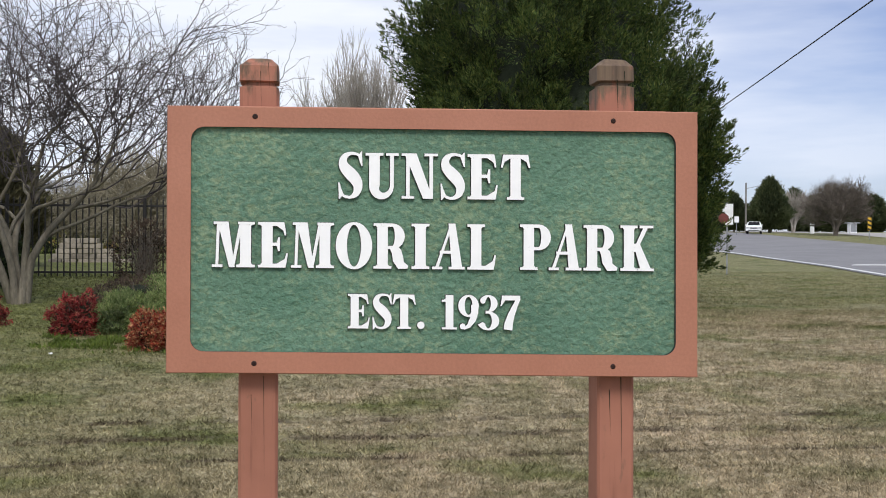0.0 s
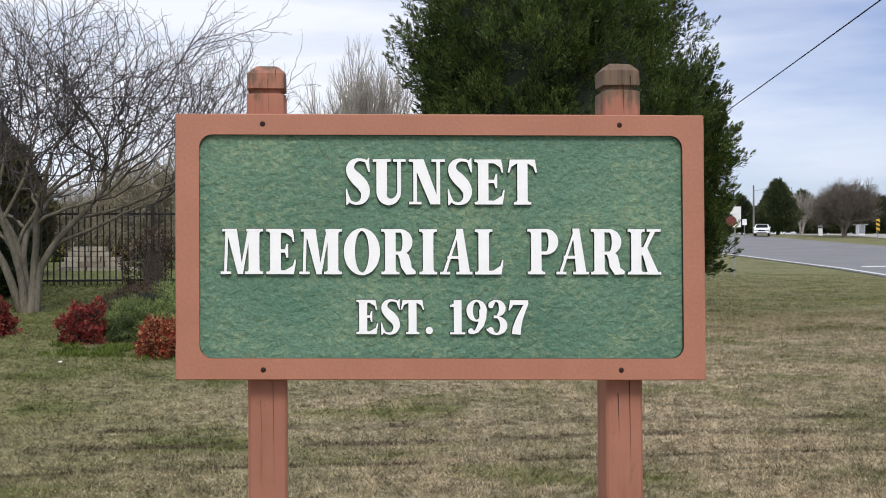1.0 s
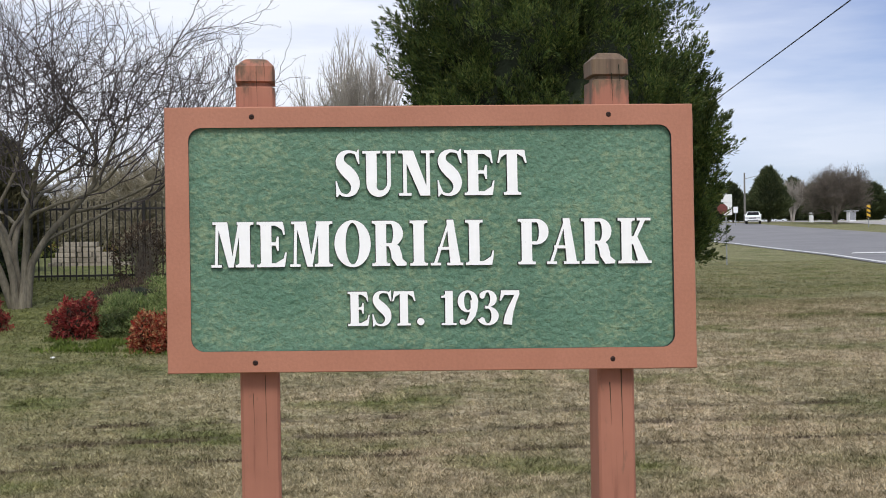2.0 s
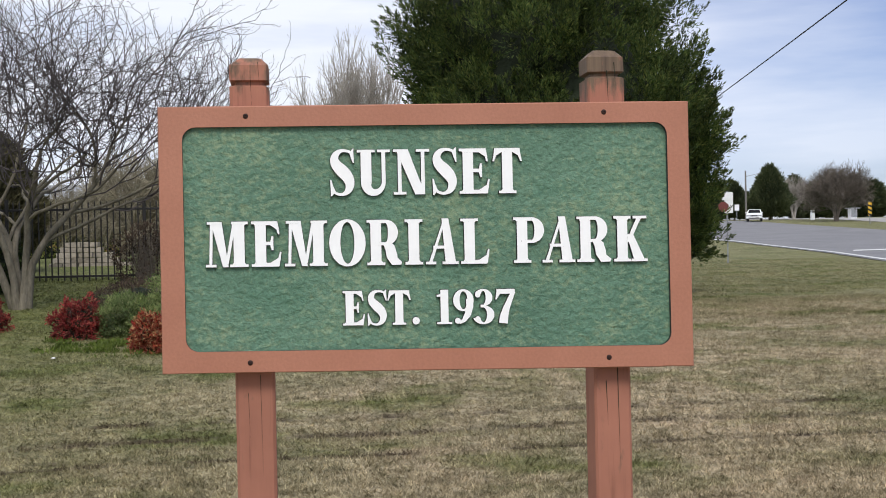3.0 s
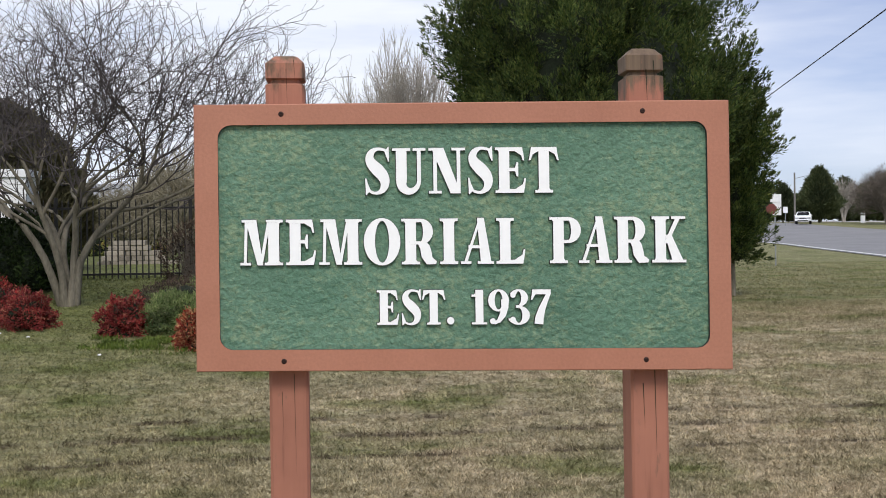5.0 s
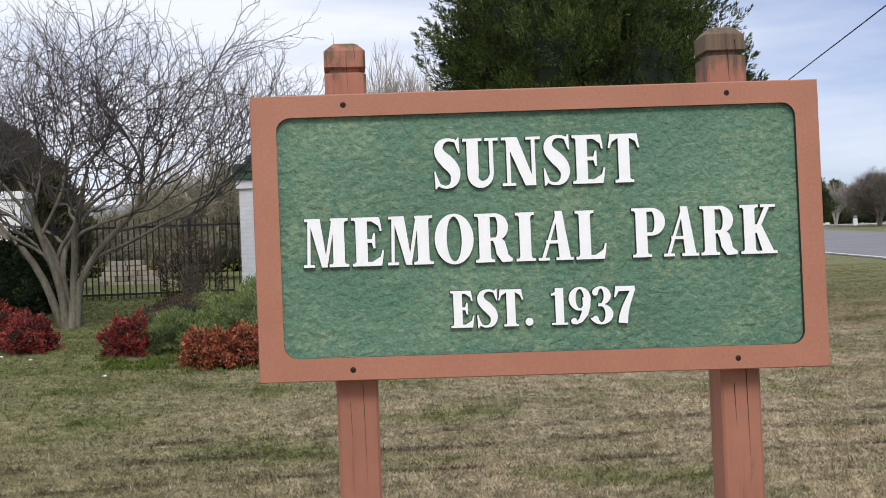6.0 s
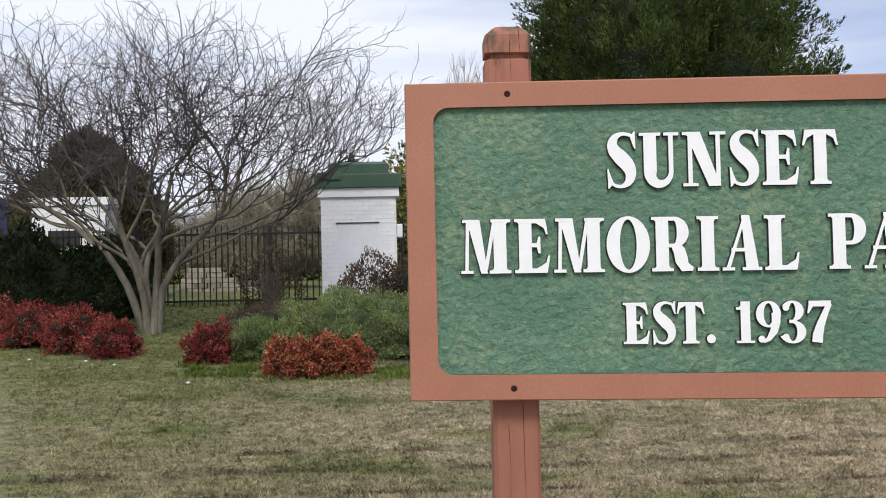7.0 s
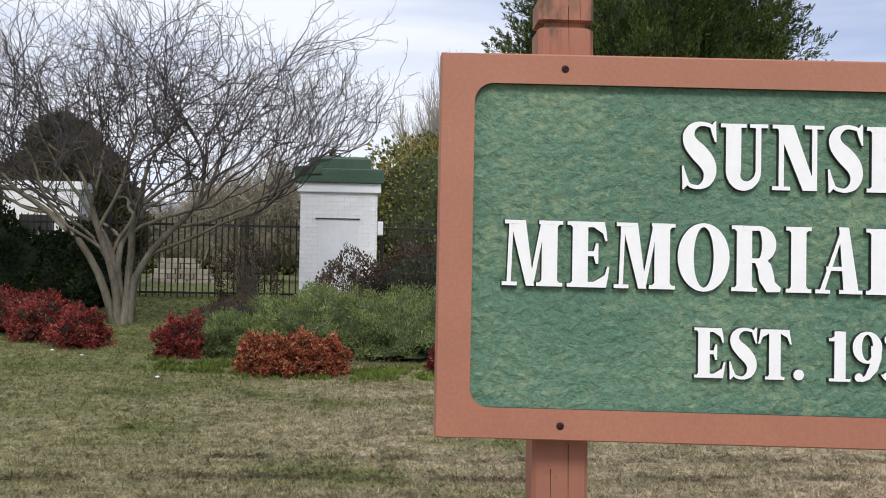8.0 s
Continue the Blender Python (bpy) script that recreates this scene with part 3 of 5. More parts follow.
def warped(bm, dx=0.0, dz=0.0):
    """The board is a little out of square: slightly taller at one end, as weathered boards are."""
    for v in bm.verts:
        x, z = v.co.x + dx, v.co.z + dz
        v.co.z = 1.5093 - 0.0054 * x + (z - 1.50675) * (1 + 0.041 * x) - dz
    return bm


STEM, THIN, SERIF, OVER, FLARE = 0.235, 0.08, 0.058, 0.08, 0.0014


class Glyph:
    """Collects the strokes of one roman capital; heights are in units of the cap height."""

    def __init__(self, size, depth):
        self.bm, self.size, self.depth, self.layer = bmesh.new(), size, depth, 0

    def solid(self, loops):
        """loops: strips of paired points (left, right) that run along a stroke."""
        s = self.size
        self.layer += 1
        yf, yb = -0.00003 * self.layer, self.depth
        rows = []
        last = len(loops) - 1
        for i, pair in enumerate(loops):
            a, b = Vector(pair[0]) * s, Vector(pair[1]) * s
            across = (b - a).normalized() * FLARE
            along = Vector((0, 0))
            if i in (0, last):
                near = loops[1] if i == 0 else loops[last - 1]
                along = ((a + b) / 2 - (Vector(near[0]) + Vector(near[1])) * s / 2).normalized() * FLARE
            front = [self.bm.verts.new((p.x, yf, p.y)) for p in (a, b)]
            # Feet flare outward so the darkened sides outline each stroke.
            foot = [self.bm.verts.new((p.x, yb, p.y)) for p in (a - across + along, b + across + along)]
            rows.append([front, foot])
        quads = []
        for (fa, ba), (fb, bb) in zip(rows, rows[1:]):
            quads += [(fa[0], fa[1], fb[1], fb[0]), (fa[1], ba[1], bb[1], fb[1]), (fa[0], fb[0], bb[0], ba[0]), (ba[0], bb[0], bb[1], ba[1])]
        for f, b in (rows[0], rows[-1]):
            quads.append((f[0], f[1], b[1], b[0]))
        for i, q in enumerate(quads):
            self.bm.faces.new(q)

    def bar(self, x0, y0, x1, y1):
        self.solid([((x0, y0), (x1, y0)), ((x0, y1), (x1, y1))])

    def slant(self, xa, xb, y0, xc, xd, y1):
        self.solid([((xa, y0), (xb, y0)), ((xc, y1), (xd, y1))])

    def foot(self, x0, x1, y, up):
        """A slab serif with bracketed corners; up is 1 at the baseline, -1 at the cap line."""
        self.bar(x0, min(y, y + up * SERIF), x1, max(y, y + up * SERIF))

    def stem(self, x, w=STEM, top=(1, 1), bottom=(1, 1)):
        self.bar(x, 0.0, x + w, 1.0)
        for y, up, (l, r) in ((1.0, -1, top), (0.0, 1, bottom)):
            if l or r:
                self.foot(x - OVER * l, x + w + OVER * r, y, up)
                if l:
                    self.slant(x - 0.03, x + 0.01, y + up * SERIF, x, x + 0.01, y + up * (SERIF + 0.035))
                if r:
                    self.slant(x + w - 0.01, x + w + 0.03, y + up * SERIF, x + w - 0.01, x + w, y + up * (SERIF + 0.035))

    def sweep(self, path):
        """A ribbon through (x, y, width) points."""
        pts = [Vector(p[:2]) for p in path]
        pairs = []
        for i, p in enumerate(pts):
            d = (pts[min(i + 1, len(pts) - 1)] - pts[max(i - 1, 0)]).normalized()
            nrm = Vector((-d.y, d.x)) * path[i][2] / 2
            pairs.append((tuple(p + nrm), tuple(p - nrm)))
        self.solid(pairs)

    def bow(self, cx, cy, rx, ry, a0, a1, thick=STEM, thin=THIN, seg=22):
        """An arc whose outer edge is the ellipse, thick at its sides and thin at its top and bottom."""
        pairs = []
        for i in range(seg + 1):
            a = radians(a0 + (a1 - a0) * i / seg)
            c, s = math.cos(a), math.sin(a)
            pairs.append(((cx + rx * c, cy + ry * s), (cx + (rx - thick) * c, cy + (ry - thin) * s)))
        self.solid(pairs)


def draw(g, ch, w):
    x0 = OVER
    if ch == "I":
        g.stem(w / 2 - STEM / 2)
    elif ch in "EL":
        g.stem(x0, top=(1, 1 if ch == "L" else 0), bottom=(1, 0))
        g.bar(x0 + 0.05, 0, w - 0.06, 0.085)
        g.solid([((w - 0.24, 0.085), (w - 0.05, 0.0)), ((w - 0.07, 0.19), (w - 0.02, 0.16)), ((w - 0.035, 0.32), (w, 0.32))])
        if ch == "E":
            g.bar(x0 + 0.05, 0.915, w - 0.09, 1.0)
            g.solid([((w - 0.24, 0.915), (w - 0.08, 1.0)), ((w - 0.10, 0.82), (w - 0.05, 0.85)), ((w - 0.07, 0.71), (w - 0.035, 0.71))])
            g.bar(x0 + 0.2, 0.475, w - 0.19, 0.55)
            g.solid([((w - 0.21, 0.36), (w - 0.17, 0.36)), ((w - 0.25, 0.51), (w - 0.17, 0.51)), ((w - 0.21, 0.67), (w - 0.17, 0.67))])
    elif ch == "T":
        g.stem(w / 2 - STEM / 2, top=(0, 0))
        g.bar(0.05, 0.915, w - 0.05, 1.0)
        for sgn, e in ((1, 0.0), (-1, w)):
            g.solid([((e + sgn * 0.22, 0.915), (e + sgn * 0.05, 1.0)), ((e + sgn * 0.09, 0.84), (e + sgn * 0.03, 0.86)), ((e + sgn * 0.04, 0.71), (e, 0.71))])
    elif ch in "PR":
        g.stem(x0, top=(1, 0), bottom=(1, 1))
        bw = w if ch == "P" else w - 0.09
        cx = x0 + STEM + 0.10
        g.bar(x0 + 0.1, 0.925, cx + 0.01, 1.0)
        g.bar(x0 + 0.1, 0.435, cx + 0.01, 0.505)
        g.bow(cx, 0.7175, bw - cx, 0.2825, -90, 90, 0.22, 0.072)
        if ch == "R":
            g.sweep([(cx + 0.01, 0.49, 0.16), (cx + 0.09, 0.38, 0.22), (cx + 0.13, 0.2, 0.24), (cx + 0.19, 0.075, 0.2), (w - 0.02, 0.035, 0.065)])
    elif ch == "K":
        g.stem(x0)
        g.slant(x0 + STEM - 0.04, x0 + STEM + 0.05, 0.42, w - 0.24, w - 0.13, 0.96)
        g.slant(w - 0.31, w - 0.06, 0.03, x0 + STEM - 0.02, x0 + STEM + 0.13, 0.60)
        g.foot(w - 0.33, w - 0.01, 1.0, -1)
        g.foot(w - 0.37, w, 0.0, 1)
    elif ch == "A":
        g.slant(0.065, 0.14, 0.03, w * 0.55, w * 0.62, 0.98)
        g.slant(w - 0.29, w - 0.055, 0.03, w * 0.50, w * 0.71, 1.01)
        g.bar(0.17, 0.345, w - 0.20, 0.41)
        g.foot(0.0, 0.23, 0.0, 1)
        g.foot(w - 0.36, w, 0.0, 1)
    elif ch == "M":
        k = w / 0.94
        g.slant(0.075 * k, 0.14 * k, 0.03, 0.105 * k, 0.17 * k, 0.97)
        g.slant(0.375 * k, 0.50 * k, 0.0, 0.12 * k, 0.36 * k, 1.0)
        g.slant(0.43 * k, 0.50 * k, 0.06, 0.60 * k, 0.67 * k, 0.98)
        g.stem(w - OVER - STEM, top=(0, 1), bottom=(1, 1))
        g.foot(0.035, 0.30, 1.0, -1)
        g.foot(w - 0.36, w - 0.1, 1.0, -1)
        g.foot(0.0, 0.225, 0.0, 1)
    elif ch == "N":
        g.bar(0.10, 0.03, 0.18, 0.97)
        g.bar(w - 0.19, 0.0, w - 0.11, 0.97)
        g.slant(w - 0.33, w - 0.11, 0.0, 0.06, 0.33, 1.0)
        g.foot(0.0, 0.30, 1.0, -1)
        g.foot(w - 0.30, w, 1.0, -1)
        g.foot(0.0, 0.28, 0.0, 1)
    elif ch == "O":
        g.bow(w / 2, 0.5, w / 2, 0.52, 0, 360, 0.245, 0.06, 44)
    elif ch == "U":
        g.bar(OVER, 0.28, OVER + STEM, 0.98)
        g.foot(0.0, 2 * OVER + STEM, 1.0, -1)
        g.bar(w - 0.19, 0.28, w - 0.105, 0.98)
        g.foot(w - 0.28, w, 1.0, -1)
        cx = (OVER + w - 0.105) / 2
        path = []
        for i in range(23):
            k = i / 22
            a = radians(180 + 180 * k)
            wd = STEM * (1 - k) ** 1.4 + 0.085 * k + 0.02 * math.sin(math.pi * k)
            rx = (w - 0.105 - OVER) / 2 - wd / 2
            path.append((cx + rx * math.cos(a), 0.285 + (0.30 - wd * 0.45) * math.sin(a), wd))
        g.sweep(path)
    elif ch == "S":
        knots = [(0.93, 0.90, 0.05), (0.78, 0.965, 0.06), (0.50, 0.985, 0.07), (0.28, 0.92, 0.13), (0.19, 0.80, 0.18), (0.27, 0.67, 0.23), (0.49, 0.54, 0.27),
                 (0.71, 0.40, 0.25), (0.80, 0.25, 0.20), (0.72, 0.10, 0.14), (0.50, 0.02, 0.07), (0.25, 0.04, 0.06), (0.10, 0.12, 0.05)]
        path = []
        for i in range(len(knots) - 1):
            a, b, c, d = (Vector(knots[min(max(j, 0), len(knots) - 1)]) for j in (i - 1, i, i + 1, i + 2))
            for q in range(5):
                t = q / 5
                p = 0.5 * (2 * b + (c - a) * t + (2 * a - 5 * b + 4 * c - d) * t * t + (3 * b - a - 3 * c + d) * t ** 3)
                path.append((p.x * w, p.y, p.z))
        path.append((knots[-1][0] * w, knots[-1][1], knots[-1][2]))
        g.sweep(path)
        g.solid([((0.93 * w, 1.03), (0.97 * w, 1.03)), ((0.80 * w, 0.93), (0.97 * w, 0.93)), ((0.87 * w, 0.81), (0.98 * w, 0.81)), ((0.94 * w, 0.71), (0.985 * w, 0.71))])
        g.solid([((0.02 * w, -0.02), (0.06 * w, -0.02)), ((0.02 * w, 0.08), (0.22 * w, 0.08)), ((0.01 * w, 0.21), (0.12 * w, 0.21)), ((0.0, 0.34), (0.05 * w, 0.34))])
    elif ch == ".":
        g.bow(w / 2, w / 2, w / 2, w / 2, 0, 360, w / 2 - 0.004, w / 2 - 0.004, 20)
    elif ch == "1":
        g.bar(w / 2 - 0.11, 0, w / 2 + 0.12, 1.0)
        g.foot(0.0, w, 0.0, 1)
        g.slant(0.02, 0.06, 0.84, w / 2 + 0.05, w / 2 + 0.12, 1.0)
        g.bar(0.0, 0.80, w / 2, 0.86)
    elif ch == "9":
        g.bow(w / 2 - 0.01, 0.69, w / 2, 0.32, 0, 360, 0.19, 0.06, 36)
        g.sweep([(w - 0.13, 0.72, 0.22), (w - 0.13, 0.5, 0.21), (w - 0.19, 0.28, 0.19), (w - 0.31, 0.10, 0.12), (0.16, 0.02, 0.06)])
        g.bow(0.12, 0.09, 0.085, 0.085, 0, 360, 0.084, 0.084, 16)
    elif ch == "3":
        g.bow(w / 2 - 0.04, 0.76, w / 2 - 0.02, 0.25, -80, 150, 0.20, 0.06, 24)
        g.bow(w / 2 - 0.04, 0.255, w / 2 + 0.03, 0.275, -160, 85, 0.22, 0.06, 26)
        g.bar(w / 2 - 0.12, 0.47, w / 2 + 0.06, 0.55)
        g.bow(0.10, 0.84, 0.08, 0.08, 0, 360, 0.079, 0.079, 14)
        g.bow(0.09, 0.13, 0.085, 0.085, 0, 360, 0.084, 0.084, 14)
    elif ch == "7":
        g.bar(0.04, 0.86, w - 0.02, 1.0)
        g.slant(0.0, 0.04, 0.70, 0.04, 0.18, 0.92)
        g.sweep([(w - 0.06, 0.93, 0.12), (w - 0.17, 0.70, 0.15), (w - 0.29, 0.42, 0.20), (w - 0.36, 0.18, 0.25), (w - 0.38, 0.0, 0.26)])


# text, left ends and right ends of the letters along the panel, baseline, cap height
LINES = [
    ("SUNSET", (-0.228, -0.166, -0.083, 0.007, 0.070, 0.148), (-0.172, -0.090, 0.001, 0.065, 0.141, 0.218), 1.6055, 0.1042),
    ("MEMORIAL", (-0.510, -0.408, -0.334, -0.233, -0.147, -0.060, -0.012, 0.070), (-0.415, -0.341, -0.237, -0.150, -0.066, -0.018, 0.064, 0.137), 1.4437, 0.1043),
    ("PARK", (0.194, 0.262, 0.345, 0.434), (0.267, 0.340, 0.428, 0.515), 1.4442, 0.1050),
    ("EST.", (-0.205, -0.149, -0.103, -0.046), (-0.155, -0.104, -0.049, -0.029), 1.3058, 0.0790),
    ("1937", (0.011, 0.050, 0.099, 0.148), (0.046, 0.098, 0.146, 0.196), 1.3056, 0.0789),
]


def memorial_sign():
    root = thing("memorial_sign", "terracotta-framed green carved sign with raised white lettering on two posts", "sign", pose(0, 2.669, 0, -1.0, 0, 0))
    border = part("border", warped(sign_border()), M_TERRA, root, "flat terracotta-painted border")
    # Second slot: the shadow line painted on the inner wall.
    border.data.materials.append(M_EDGE_PAINT_SHADE)
    bm = box(-SIGN_HALF + 0.02, SIGN_RIGHT - 0.02, RECESS, THICK - 0.004, SIGN_Z0 + 0.02, SIGN_Z1 - 0.02)
    panel = part("panel", warped(bm), M_GREEN, root, "weathered green panel with a sandblasted texture")
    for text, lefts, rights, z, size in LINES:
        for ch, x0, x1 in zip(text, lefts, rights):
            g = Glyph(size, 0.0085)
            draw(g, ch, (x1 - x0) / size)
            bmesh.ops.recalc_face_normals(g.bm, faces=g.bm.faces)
            # Sides go near-black: dark edge paint plus the shadow round the letter.
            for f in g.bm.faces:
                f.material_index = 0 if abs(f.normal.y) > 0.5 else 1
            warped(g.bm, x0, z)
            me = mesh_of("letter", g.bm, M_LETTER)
            me.materials.append(M_EDGE_PAINT_SHADE)
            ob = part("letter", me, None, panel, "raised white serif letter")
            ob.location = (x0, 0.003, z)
    for x in (-0.4155, 0.4155):
        for z in (1.79, 1.2235):
            bm = lathe([(0.0065, 0.006), (0.0062, -0.0005), (0.003, -0.002), (0.0028, -0.0005)], 14, m=pose(x, 0, z, -90, 0, 0))
            part("bolt", warped(bm), M_BOLT, border, "rusty countersunk bolt")
    for x, rise in ((-0.407, 0.005), (0.435, 0.024)):
        part("post", sign_post(x, rise), M_POST, root, "worn terracotta-painted timber post with a notched top")
    return root


def sign_post(x, rise):
    """Square timber with softened edges, a groove below the top and a chamfered crown, from below the ground up."""
    h, y0 = 0.0445, THICK + 0.0445 + 0.002
    bm = bmesh.new()
    c = 0.006
    rows = [(-0.3, h), (1.858, h), (1.864, h - 0.011), (1.870, h - 0.011), (1.874, h), (1.908, h), (1.925, h - 0.016), (1.927, h - 0.020)]
    rings = []
    rng = random.Random(int(x * 1000))
    for z, r in rows:
        pts = [(r - c, -r), (r, -r + c), (r, r - c), (r - c, r), (-r + c, r), (-r, r - c), (-r, -r + c), (-r + c, -r)]
        rings.append([bm.verts.new((x + px + rng.uniform(-1, 1) * 0.001, y0 + py, z + (rise if z > 1.5 else 0) + rng.uniform(-1, 1) * 0.001)) for px, py in pts])
    for a, b in zip(rings, rings[1:]):
        for i in range(8):
            bm.faces.new((a[i], a[(i + 1) % 8], b[(i + 1) % 8], b[i]))
    bm.faces.new(rings[-1])
    bm.faces.new(rings[0][::-1])
    # drying checks: narrow flat wedges on the face, the dark of their depth painted
    for cx, z0, z1 in ((x + 0.012, 0.95, 1.2), (x - 0.016, 1.05, 1.16), (x + 0.002, 1.80, 1.90), (x + 0.02, 1.86, 1.92)):
        wid = 0.0012 if x > 0 else 0.0006
        v = [bm.verts.new((cx - wid, y0 - h - 0.0004, z1)), bm.verts.new((cx + wid, y0 - h - 0.0004, z1)), bm.verts.new((cx + 0.003, y0 - h - 0.0004, z0))]
        f = bm.faces.new(v)
        f.material_index = 1
    bmesh.ops.recalc_face_normals(bm, faces=[f for f in bm.faces if f.material_index == 0])
    me = mesh_of("post", bm, M_POST)
    me.materials.append(M_CORE)
    return me


memorial_sign()


# ---- evergreens ----
def sprays(name, at, way, rng, mat, count, length, width):
    """A fan of narrow scale-leaf sprays at each place."""
    n = len(at)
    a = np.repeat(at, count, axis=0) + rng.normal(size=(n * count, 3)) * length * 0.3
    w = np.repeat(way, count, axis=0) + rng.normal(size=(n * count, 3)) * 0.5 + (0, 0, 0.6)
    return leaves_mesh(name, a, w, length, width, mat, rng, 0.25)


def cone_shell(n, rng, height, radius, seed, lumps=0.19, power=0.75, skirt=(0.5, 2.1), foot=0.085):
    """Places on a tapering, lumpy crown from its foot to its top."""
    h = rng.random(n * 2) ** 1.25
    a = rng.random(n * 2) * 2 * math.pi
    prof = np.minimum(1.0, (1 - h) ** power * 1.06) * np.minimum(1.0, skirt[0] + h * skirt[1])
    keep = rng.random(n * 2) < np.maximum(0.12, prof)
    h, a, prof = h[keep][:n], a[keep][:n], prof[keep][:n]
    k = np.array([1 + lumps * 2 * noise.noise(Vector((math.cos(t) * 2.2 + seed, math.sin(t) * 2.2, q * 5))) + lumps * 1.1 * noise.noise(Vector((math.cos(t) * 6 + seed, math.sin(t) * 6, q * 13))) + lumps * 0.9 * noise.noise(Vector((math.cos(t) * 15 + seed, math.sin(t) * 15, q * 30))) for t, q in zip(a, h)])
    r = radius * prof * k * rng.uniform(0.80, 1.0, len(h))
    at = np.stack([r * np.cos(a), r * np.sin(a), height * (foot + (1 - foot) * h)], 1)
    way = np.stack([np.cos(a), np.sin(a), np.full(len(a), 0.45)], 1)
    return at, way


def cone_core(name, height, radius, seed, mat, power=0.75, size=0.78, lumps=0.16, skirt=(0.5, 2.1), foot=0.085):
    bm = bmesh.new()
    rows, sides = 26, 40
    rings = []
    for j in range(rows + 1):
        h = j / rows * 0.97
        ring = []
        for i in range(sides):
            t = 2 * math.pi * i / sides
            prof = min(1.0, (1 - h) ** power * 1.06) * min(1.0, skirt[0] + h * skirt[1])
            k = 1 + lumps * 2 * noise.noise(Vector((math.cos(t) * 2.2 + seed, math.sin(t) * 2.2, h * 5)))
            r = radius * prof * k * size
            ring.append(bm.verts.new((r * math.cos(t), r * math.sin(t), height * (foot + 0.015 + (0.96 - foot) * h))))
        rings.append(ring)
    for a, b in zip(rings, rings[1:]):
        for i in range(sides):
            bm.faces.new((a[i], a[(i + 1) % sides], b[(i + 1) % sides], b[i]))
    bm.faces.new(rings[0][::-1])
    bm.faces.new(rings[-1])
    return mesh_of(name, bm, mat, True)


def evergreen(name, x, y, height, radius, seed, label, mat, n, count, length, width, category="tree", power=0.75, group="", skirt=(0.5, 2.1), foot=0.085, heart=None):
    rng = np.random.default_rng(int(seed * 10))
    root = thing(name, label, category, pose(x, y, gz(x, y)), group)
    part("trunk", rod((0, 0, -0.2), (0, 0, height * 0.6), radius * 0.07, radius * 0.03, 10), M_BARK, root, "brown trunk hidden by foliage")
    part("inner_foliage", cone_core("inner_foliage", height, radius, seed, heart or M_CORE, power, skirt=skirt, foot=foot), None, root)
    at, way = cone_shell(n, rng, height, radius, seed, power=power, skirt=skirt, foot=foot)
    part("crown", sprays("crown", at, way, rng, mat, count, length, width), None, root, "dense ragged evergreen crown")
    return root


def plume_crown(name, rng, at, out, mat, per, reach, length, width):
    """Feathery tapering plumes: scale-leaf sprays set round an axis that rises out of the crown."""
    n = len(at)
    axis_ = unit(out)
    far = reach * rng.uniform(0.55, 1.25, (n, 1, 1))
    s = rng.random((n, per, 1)) ** 0.8
    side = rng.normal(size=(n, per, 3))
    side = side - (side * axis_[:, None, :]).sum(2, keepdims=True) * axis_[:, None, :]
    side = unit(side)
    places = at[:, None, :] + axis_[:, None, :] * s * far + side * (0.30 * far * (1.05 - s) * rng.random((n, per, 1)) ** 0.5)
    way = axis_[:, None, :] * (0.55 + 0.6 * s) + side * (0.75 - 0.45 * s) + rng.normal(size=(n, per, 3)) * 0.15 + (0, 0, 0.15)
    return leaves_mesh(name, places.reshape(-1, 3), way.reshape(-1, 3), length, width, mat, rng, 0.2)


def cedar(x, y, height, radius, seed, label, boughs, plumes, per, reach, spread, power, skirt=(0.5, 2.1), foot=0.085, lumps=0.16):
    """Boughs stand out of a heart coloured as inner shade, each a tuft of feathery plumes."""
    rng = np.random.default_rng(int(seed * 10))
    root = thing("cedar_tree", label, "tree", pose(x, y, gz(x, y)))
    part("trunk", rod((0, 0, -0.2), (0, 0, height * 0.6), radius * 0.07, radius * 0.03, 10), M_BARK, root, "brown trunk hidden by foliage")
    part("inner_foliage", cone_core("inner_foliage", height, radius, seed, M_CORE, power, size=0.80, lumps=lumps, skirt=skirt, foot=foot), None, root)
    heart, way = cone_shell(boughs, rng, height, radius, seed, lumps, power, skirt, foot)
    flat = unit(way * (1, 1, 0))
    at = np.repeat(heart, plumes, axis=0) + rng.normal(size=(len(heart) * plumes, 3)) * spread * (1, 1, 0.9)
    root_of = np.repeat(heart - flat * spread * 1.5 - (0, 0, spread * 1.3), plumes, axis=0)
    out = unit(at - root_of) + rng.normal(size=at.shape) * 0.15 + (0, 0, 0.35)
    part("crown", plume_crown("crown", rng, at, out, M_CEDAR, per, reach, 0.105, 0.027), None, root, "feathery evergreen crown of upright plumes")
    return root


cedar(5.55, 27.0, 12.0, 3.62, 1.3, "large dense dark-green cedar tree with feathery plumes", 1250, 9, 36, 0.46, 0.14, 0.5)
cedar(8.72, 26.0, 5.1, 0.86, 4.1, "smaller dark-green cedar tree beside the large one", 150, 10, 46, 0.42, 0.15, 0.40, (0.25, 1.3), 0.15, 0.2)



